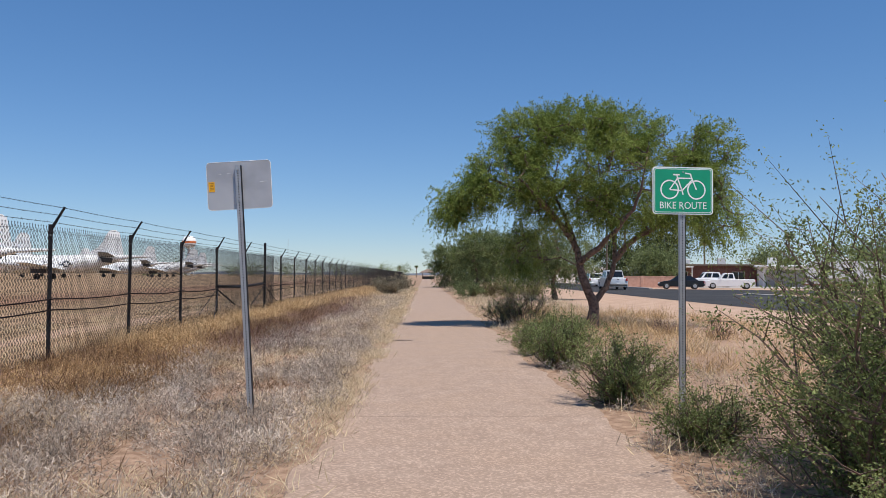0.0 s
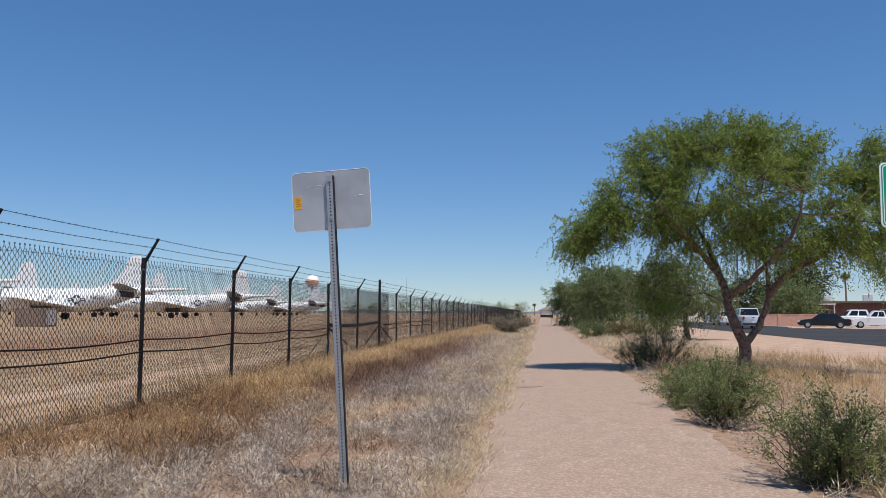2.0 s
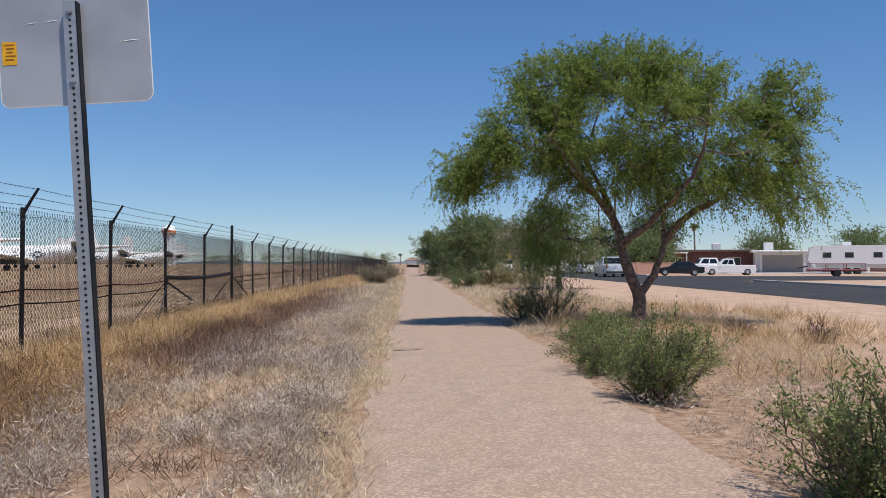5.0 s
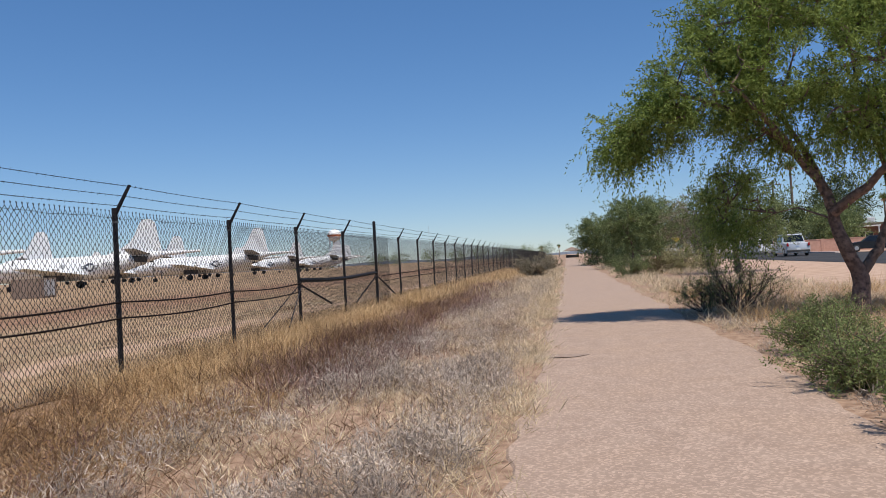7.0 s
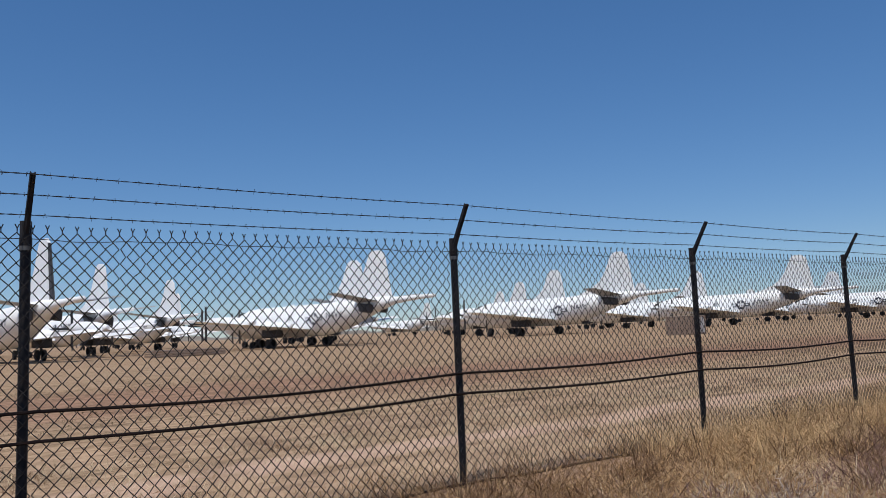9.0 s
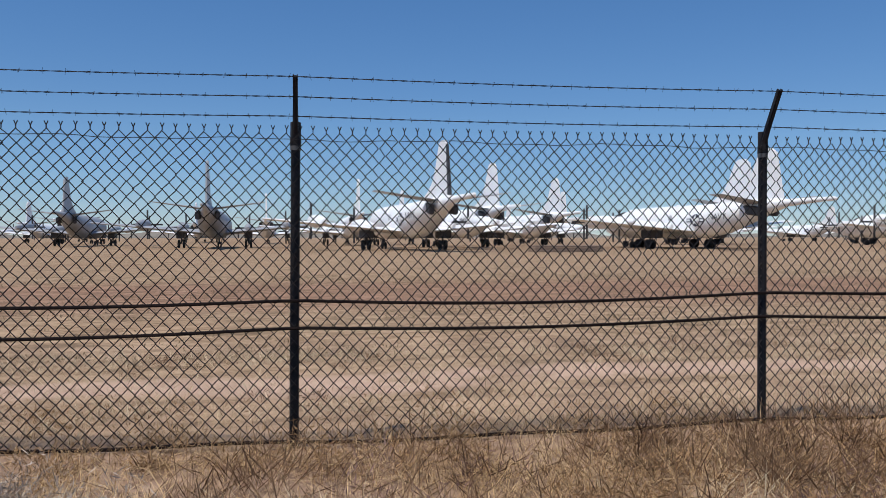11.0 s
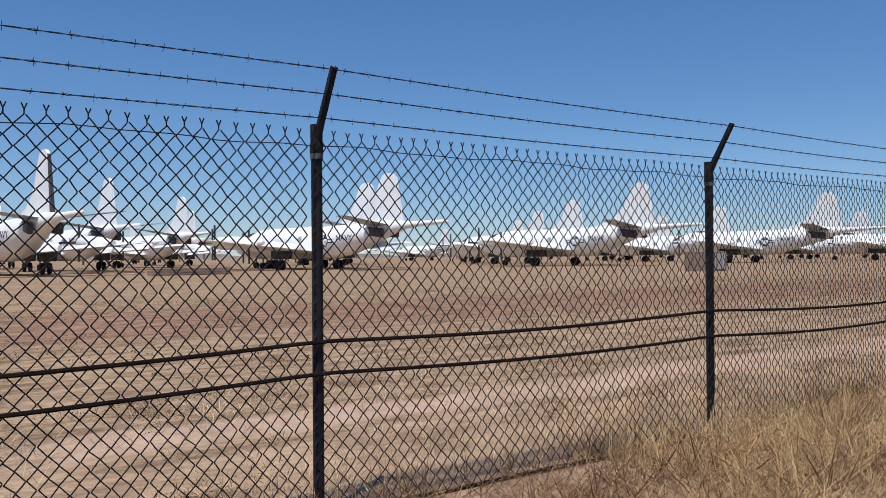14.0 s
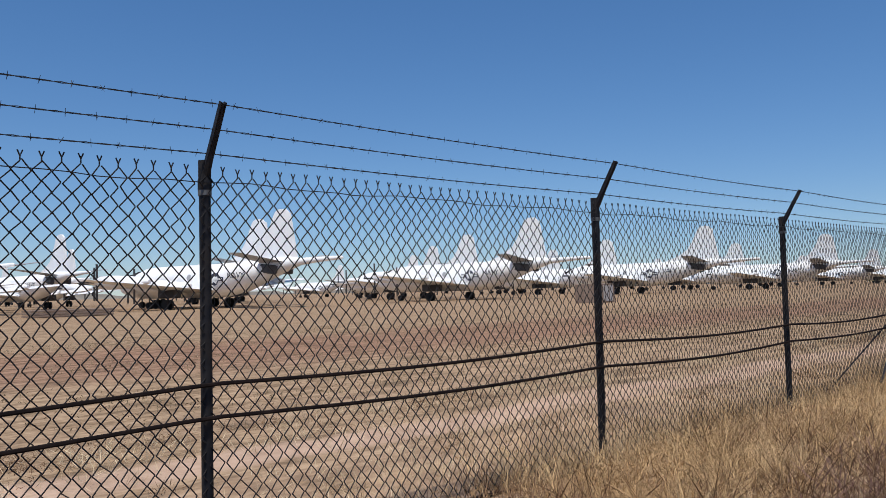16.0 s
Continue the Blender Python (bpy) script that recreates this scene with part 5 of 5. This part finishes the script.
vehicle("car", "black four-door saloon parked across the street", "car", pose(27.8, 85.5, 0.012, 0, 0, 76), M_CARK, 4.7, 1.8, .92, 1.42, (1.0, .35, -1.0, -1.75), None, .33)
vehicle("pickup_truck", "white single-cab pickup parked before the carport", "pickup truck", pose(34.6, 89.5, 0.0, 0, 0, 76), M_CARW, 5.4, 1.9, 1.08, 1.75, (1.15, .55, -.35, -.55), -.6)
vehicle("pickup_truck", "white double-cab pickup parked in the driveway", "pickup truck", pose(36.2, 100, 0.0, 0, 0, 82), M_CARW, 5.7, 1.95, 1.15, 1.9, (1.3, .7, -1.0, -1.3), -1.4, .4)
vehicle("pickup_truck", "silver-white double-cab pickup on the street", "pickup truck", pose(19.6, 82.0, 0.012, 0, 0, -2), M_CARS, 5.7, 1.95, 1.15, 1.9, (1.3, .7, -1.0, -1.3), -1.4, .4)
vehicle("suv", "white estate car driving along the street", "car", pose(22.0, 103.0, 0.012, 0, 0, 0), M_CARW, 4.7, 1.85, 1.05, 1.68, (1.1, .5, -1.9, -2.2), None, .36)
vehicle("car", "white van parked far down the street", "car", pose(18.0, 150.0, 0.012, 0, 0, 0), M_CARW, 4.9, 1.9, 1.1, 1.9, (1.6, 1.1, -2.1, -2.3), None, .36)
vehicle("suv", "pale estate car parked far down the street", "car", pose(26.0, 128.0, 0.0, 0, 0, 5), M_CARS, 4.7, 1.85, 1.05, 1.7, (1.1, .5, -1.9, -2.2), None, .36)


def house(name, label, at, w, d, h, wallm, roofm, fascia=.35, openings=(), over=.6):
    """Flat-roofed house; front faces -y. openings: (x, width, z0, height, kind) on the front."""
    o = thing(name, label, "house", at)
    xs = sorted(openings)
    t = .25
    cur = -w / 2
    def section(c, q):
        part("wall_section", MB().box(c, q), wallm, o)
    for x, ow, z0, oh, kd in xs:
        if x - ow / 2 > cur + .01:
            section(((cur + x - ow / 2) / 2, 0, h / 2), (x - ow / 2 - cur, t, h))
        if z0 > .02:
            section((x, 0, z0 / 2), (ow, t, z0))
        if z0 + oh < h - .02:
            section((x, 0, (z0 + oh + h) / 2), (ow, t, h - z0 - oh))
        cur = x + ow / 2
    section(((cur + w / 2) / 2, 0, h / 2), (w / 2 - cur, t, h))
    part("side_wall", MB().box((-w / 2 + t / 2, d / 2 + t / 2, h / 2), (t, d, h)), wallm, o)
    part("side_wall", MB().box((w / 2 - t / 2, d / 2 + t / 2, h / 2), (t, d, h)), wallm, o)
    part("rear_wall", MB().box((0, d, h / 2), (w - 2 * t, t, h)), wallm, o)
    part("roof", MB().box((0, d / 2, h + fascia / 2), (w + over, d + over * 2, fascia), None, .04), roofm, o, "flat white roof")
    for x, ow, z0, oh, kd in xs:
        if kd == "window":
            wi = part("window", MB().box((x, .06, z0 + oh / 2), (ow, .03, oh)), M_GLASS, o)
            fr = MB()
            for a, b, c, e in ((x, z0 + .03, ow, .06), (x, z0 + oh - .03, ow, .06), (x - ow / 2 + .03, z0 + oh / 2, .06, oh), (x + ow / 2 - .03, z0 + oh / 2, .06, oh), (x, z0 + oh / 2, .05, oh)):
                fr.box((a, .02, b), (c, .08, e))
            part("window_frame", fr, M_SIGNW, wi)
        elif kd == "door":
            dr = part("door", MB().box((x, .06, z0 + oh / 2), (ow, .06, oh)), M_WALLG, o)
            part("handle", MB().box((x + ow * .38, .0, 1.0), (.05, .08, .14)), M_CHROME, dr)
        elif kd == "garage":
            dr = part("garage_door", MB().box((x, .06, z0 + oh / 2), (ow, .06, oh)), M_WALLG, o, "grey shutter in the shade of the roof")
            for k in range(5):
                part("slat", MB().box((x, .02, z0 + oh * (k + .5) / 5), (ow * .98, .03, oh / 5 - .04)), M_WALLG, dr)
    return o


hs = house("house", "low white and grey house with a wide carport", pose(53.8, 109, 0, 0, 0, -20), 14, 10, 2.7, M_WALLW, M_ROOF, .3, ((-3.6, 5.0, 0, 2.35, "garage"), (2.4, 2.2, 0, 2.1, "door"), (5.2, 1.2, 1.0, 1.1, "window")), 1.0)
for x in (-6.4, -1.0):
    part("carport_post", MB().box((x, -1.2, 1.3), (.15, .15, 2.7), None, .02), M_SIGNW, hs)
part("carport_roof", MB().box((-3.6, -1.0, 2.85), (6.2, 2.6, .18), None, .03), M_ROOF, hs, "white carport roof")
part("roof_cooler", MB().box((-5.0, 4, 3.6), (1.2, 1.2, 1.1), None, .05), M_ROOF, hs, "white rooftop cooler")
h2 = house("house", "dark brown brick house with a white porch roof", pose(42.3, 117, 0, 0, 0, -16), 13, 9, 2.9, M_WALLB, M_SHADEW, .3, ((-4, 1.8, .9, 1.2, "window"), (0, 1.0, 0, 2.1, "door"), (4, 1.8, .9, 1.2, "window")))
part("porch_roof", MB().box((-4.6, -1.6, 2.75), (4.4, 2.8, .16), None, .03), M_ROOF, h2, "white porch roof")
for x in (-6.6, -2.6):
    part("porch_post", MB().box((x, -2.8, 1.35), (.14, .14, 2.7)), M_SIGNW, h2)
part("roof_cooler", MB().box((2.0, 4, 3.7), (1.2, 1.2, 1.0), None, .05), M_ROOF, h2, "white rooftop cooler")
part("roof_cooler", MB().box((-3.0, 5, 3.6), (.9, .9, .8), None, .05), M_ROOF, h2, "white rooftop cooler")
h3 = house("house", "pale house half hidden by trees", pose(31, 160, 0, 0, 0, 5), 14, 9, 2.8, M_WALLW, M_ROOF, .3, ((-3, 1.8, .9, 1.2, "window"), (2, 1.0, 0, 2.1, "door")))
h4 = house("house", "tan house half hidden by trees", pose(78, 118, 0, 0, 0, 28), 14, 9, 2.8, M_PINK, M_ROOF, .3, ((-3, 1.8, .9, 1.2, "window"), (2, 1.0, 0, 2.1, "door")))

gw = thing("block_wall", "low pink block garden wall along the street", "wall", pose(26.8, 97, 0, 0, 0, -12))
part("wall_body", MB().box((0, 0, .65), (9.5, .2, 1.3)), M_PINK, gw)
part("coping", MB().box((0, 0, 1.33), (9.6, .26, .07), None, .015), M_PINK, gw)
for k in range(5):
    part("pier", MB().box((-4.7 + k * 2.35, 0, .70), (.32, .3, 1.4), None, .02), M_PINK, gw)


def trailer():
    t = thing("travel_trailer", "white travel trailer parked beside the house", "trailer", pose(51, 94.5, 0, 0, 0, 66))
    part("body", MB().prism([(-4.2, .75), (4.0, .75), (4.6, 1.6), (4.4, 3.1), (3.9, 3.3), (-4.0, 3.3), (-4.3, 3.0)], 0, -1.2, 1.2), M_CARW, t)
    for s in (-1, 1):
        for y in (-2.6, .3, 2.6):
            part("window", MB().box((s * 1.21, y, 2.2), (.02, .9, .6)), M_GLASS, t)
        part("skirt", MB().box((s * 1.205, 0, 1.0), (.02, 7.6, .35)), M_WALLG, t, "grey skirt panel")
        for y in (-.6, .4):
            part("wheel", MB().tube([(s * .95, y, .36), (s * 1.18, y, .36)], .36, 16), M_RUB, t, "", True)
    part("roof_unit", MB().box((0, .5, 3.5), (.8, 1.0, .35), None, .06), M_CARW, t)
    part("hitch", MB().tube([(0, 4.5, .9), (0, 5.8, .7)], .08, 6), M_ADARK, t)
    u = thing("utility_trailer", "low dark red utility trailer on the drive", "trailer", pose(41.5, 80.5, 0, 0, 0, 68))
    part("deck", MB().box((0, 0, .6), (1.9, 5.2, .15), None, .02), M_REDM, u)
    for y in (-2.4, -.8, .8, 2.4):
        for s in (-1, 1):
            part("stake", MB().box((s * .9, y, .95), (.06, .06, .6)), M_REDM, u)
    for s in (-1, 1):
        part("rail", MB().box((s * .9, 0, 1.22), (.05, 5.0, .06)), M_REDM, u)
        part("wheel", MB().tube([(s * .98, 0, .33), (s * 1.16, 0, .33)], .33, 16), M_RUB, u, "", True)


trailer()


def palm(x, y, h, seed):
    rng = np.random.default_rng(seed)
    p = thing("palm_tree", "tall fan palm behind the houses", "tree", pose(x, y, 0), group="palms")
    part("trunk", MB().tube([(0, 0, 0), (.1, 0, h * .5), (0, 0, h)], [.28, .2, .17], 8), M_BARK2, p, "", True)
    n = 420
    u = unit(rng.normal(size=(n, 3)))
    u[:, 2] = np.abs(u[:, 2]) * .9 - .25
    u = unit(u)
    c = np.array([0, 0, h]) + u * .12
    part("crown", leaf_mesh("crown", c, u, rng.uniform(.7, 1.25, n), rng.uniform(.06, .12, n), M_LEAF2, rng), M_LEAF2, p, "stiff fan leaves")
    q = unit(rng.normal(size=(160, 3)) * [1, 1, .2] + [0, 0, -1.3])
    part("dead_fronds", leaf_mesh("dead_fronds", np.tile([0, 0, h - .05], (160, 1)) + q * .1, q, rng.uniform(.5, 1.0, 160), rng.uniform(.05, .1, 160), M_STRAW, rng), M_STRAW, p, "tan skirt of dead fronds")


for k, (x, y, h) in enumerate(((71.7, 155, 9.3), (36, 142, 13.5), (29, 175, 11), (-13, 430, 5.4), (-4, 430, 5.6), (62, 175, 9), (92, 150, 11))):
    palm(x, y, h, 80 + k)


def street_furniture():
    for x, y in ((27.3, 118), (27.5, 76 + 90), (12.5, 240)):
        u = thing("utility_pole", "brown wooden utility pole with a crossarm", "utility pole", pose(x, y, 0))
        part("pole", MB().tube([(0, 0, 0), (0, 0, 9.5)], [.16, .11], 8), M_SHADEW, u, "", True)
        part("crossarm", MB().box((0, 0, 8.9), (2.2, .1, .12)), M_SHADEW, u)
        for s in (-.9, -.4, .4, .9):
            part("insulator", MB().tube([(s, 0, 8.95), (s, 0, 9.15)], .05, 6), M_GALV, u)
    y = thing("warning_sign", "yellow diamond warning sign by the street", "sign", pose(11.5, 95, 0))
    part("post", MB().tube([(0, 0, 0), (0, 0, 2.6)], .035, 6), M_GALV, y)
    part("panel", MB().box((0, -.05, 2.3), (.62, .01, .62), Matrix.Rotation(math.pi / 4, 4, "Y")), M_YEL, y, "yellow diamond panel")
    g = thing("picnic_shelter", "small open shelter with a hipped roof", "shelter", pose(1.6, 262, 0))
    for sx in (-1, 1):
        for sy in (-1, 1):
            part("post", MB().box((sx * 1.9, sy * 1.9, 1.15), (.18, .18, 2.3)), M_SHADEW, g)
    part("roof", MB().add([Vector(q) for q in ((-2.8, -2.8, 2.25), (2.8, -2.8, 2.25), (2.8, 2.8, 2.25), (-2.8, 2.8, 2.25), (-.4, 0, 3.3), (.4, 0, 3.3), (-2.8, -2.8, 2.1), (2.8, -2.8, 2.1), (2.8, 2.8, 2.1), (-2.8, 2.8, 2.1))],
                           [(0, 1, 5, 4), (1, 2, 5), (2, 3, 4, 5), (3, 0, 4), (9, 8, 7, 6), (0, 6, 7, 1), (1, 7, 8, 2), (2, 8, 9, 3), (3, 9, 6, 0)]), M_BOXT, g, "tan hipped roof")
    part("bench", MB().box((0, .5, .45), (2.6, .4, .08)), M_SHADEW, g)
    part("low_wall", MB().box((0, 1.9, .45), (3.6, .2, .9)), M_BOXT, g)


street_furniture()


# ---- far distance ----
def far_things():
    for k, (x, y, h, r) in enumerate(((-160, 470, 7, 5), (-148, 490, 8, 6), (-118, 500, 6, 5), (-100, 480, 7, 5), (-84, 500, 7, 6), (-70, 510, 6, 6), (-55, 520, 7, 6), (-40, 500, 6, 6), (-25, 490, 6, 5), (-12, 470, 6, 5))):
        simple_tree("field_tree", "dark rounded tree at the edge of the airfield", x, y, h, r, 90 + k, M_LEAF2, 2000, .8, .0, 30, .2)
    rng = np.random.default_rng(77)
    mb = MB()
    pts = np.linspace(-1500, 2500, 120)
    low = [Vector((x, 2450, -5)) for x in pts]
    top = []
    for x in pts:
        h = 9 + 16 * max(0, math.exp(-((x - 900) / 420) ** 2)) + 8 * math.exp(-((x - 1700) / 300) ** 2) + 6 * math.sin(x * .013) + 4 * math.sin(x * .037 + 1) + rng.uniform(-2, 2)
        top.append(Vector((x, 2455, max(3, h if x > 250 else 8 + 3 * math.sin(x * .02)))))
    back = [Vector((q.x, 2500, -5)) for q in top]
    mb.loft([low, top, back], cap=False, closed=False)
    tagged(new("hills", mb.mesh("hills", M_HILL)), "hills on the horizon with blue-grey haze painted into their colour", "backdrop", kind="structure")
    mb, ys = MB(), np.linspace(-2400, 2400, 140)
    top = [Vector((-2455, y, 16 + 6 * math.sin(y * .0031 + 1) + 5 * math.sin(y * .011) + 3 * math.sin(y * .043 + 2) + rng.uniform(-1.5, 1.5))) for y in ys]
    mb.loft([[Vector((-2400, y, -5)) for y in ys], top, [Vector((-2500, q.y, -5)) for q in top]], cap=False, closed=False)
    tagged(new("hills", mb.mesh("hills", M_SCRUB)), "low dull brown scrub rise beyond the airfield", "backdrop", kind="structure")


far_things()
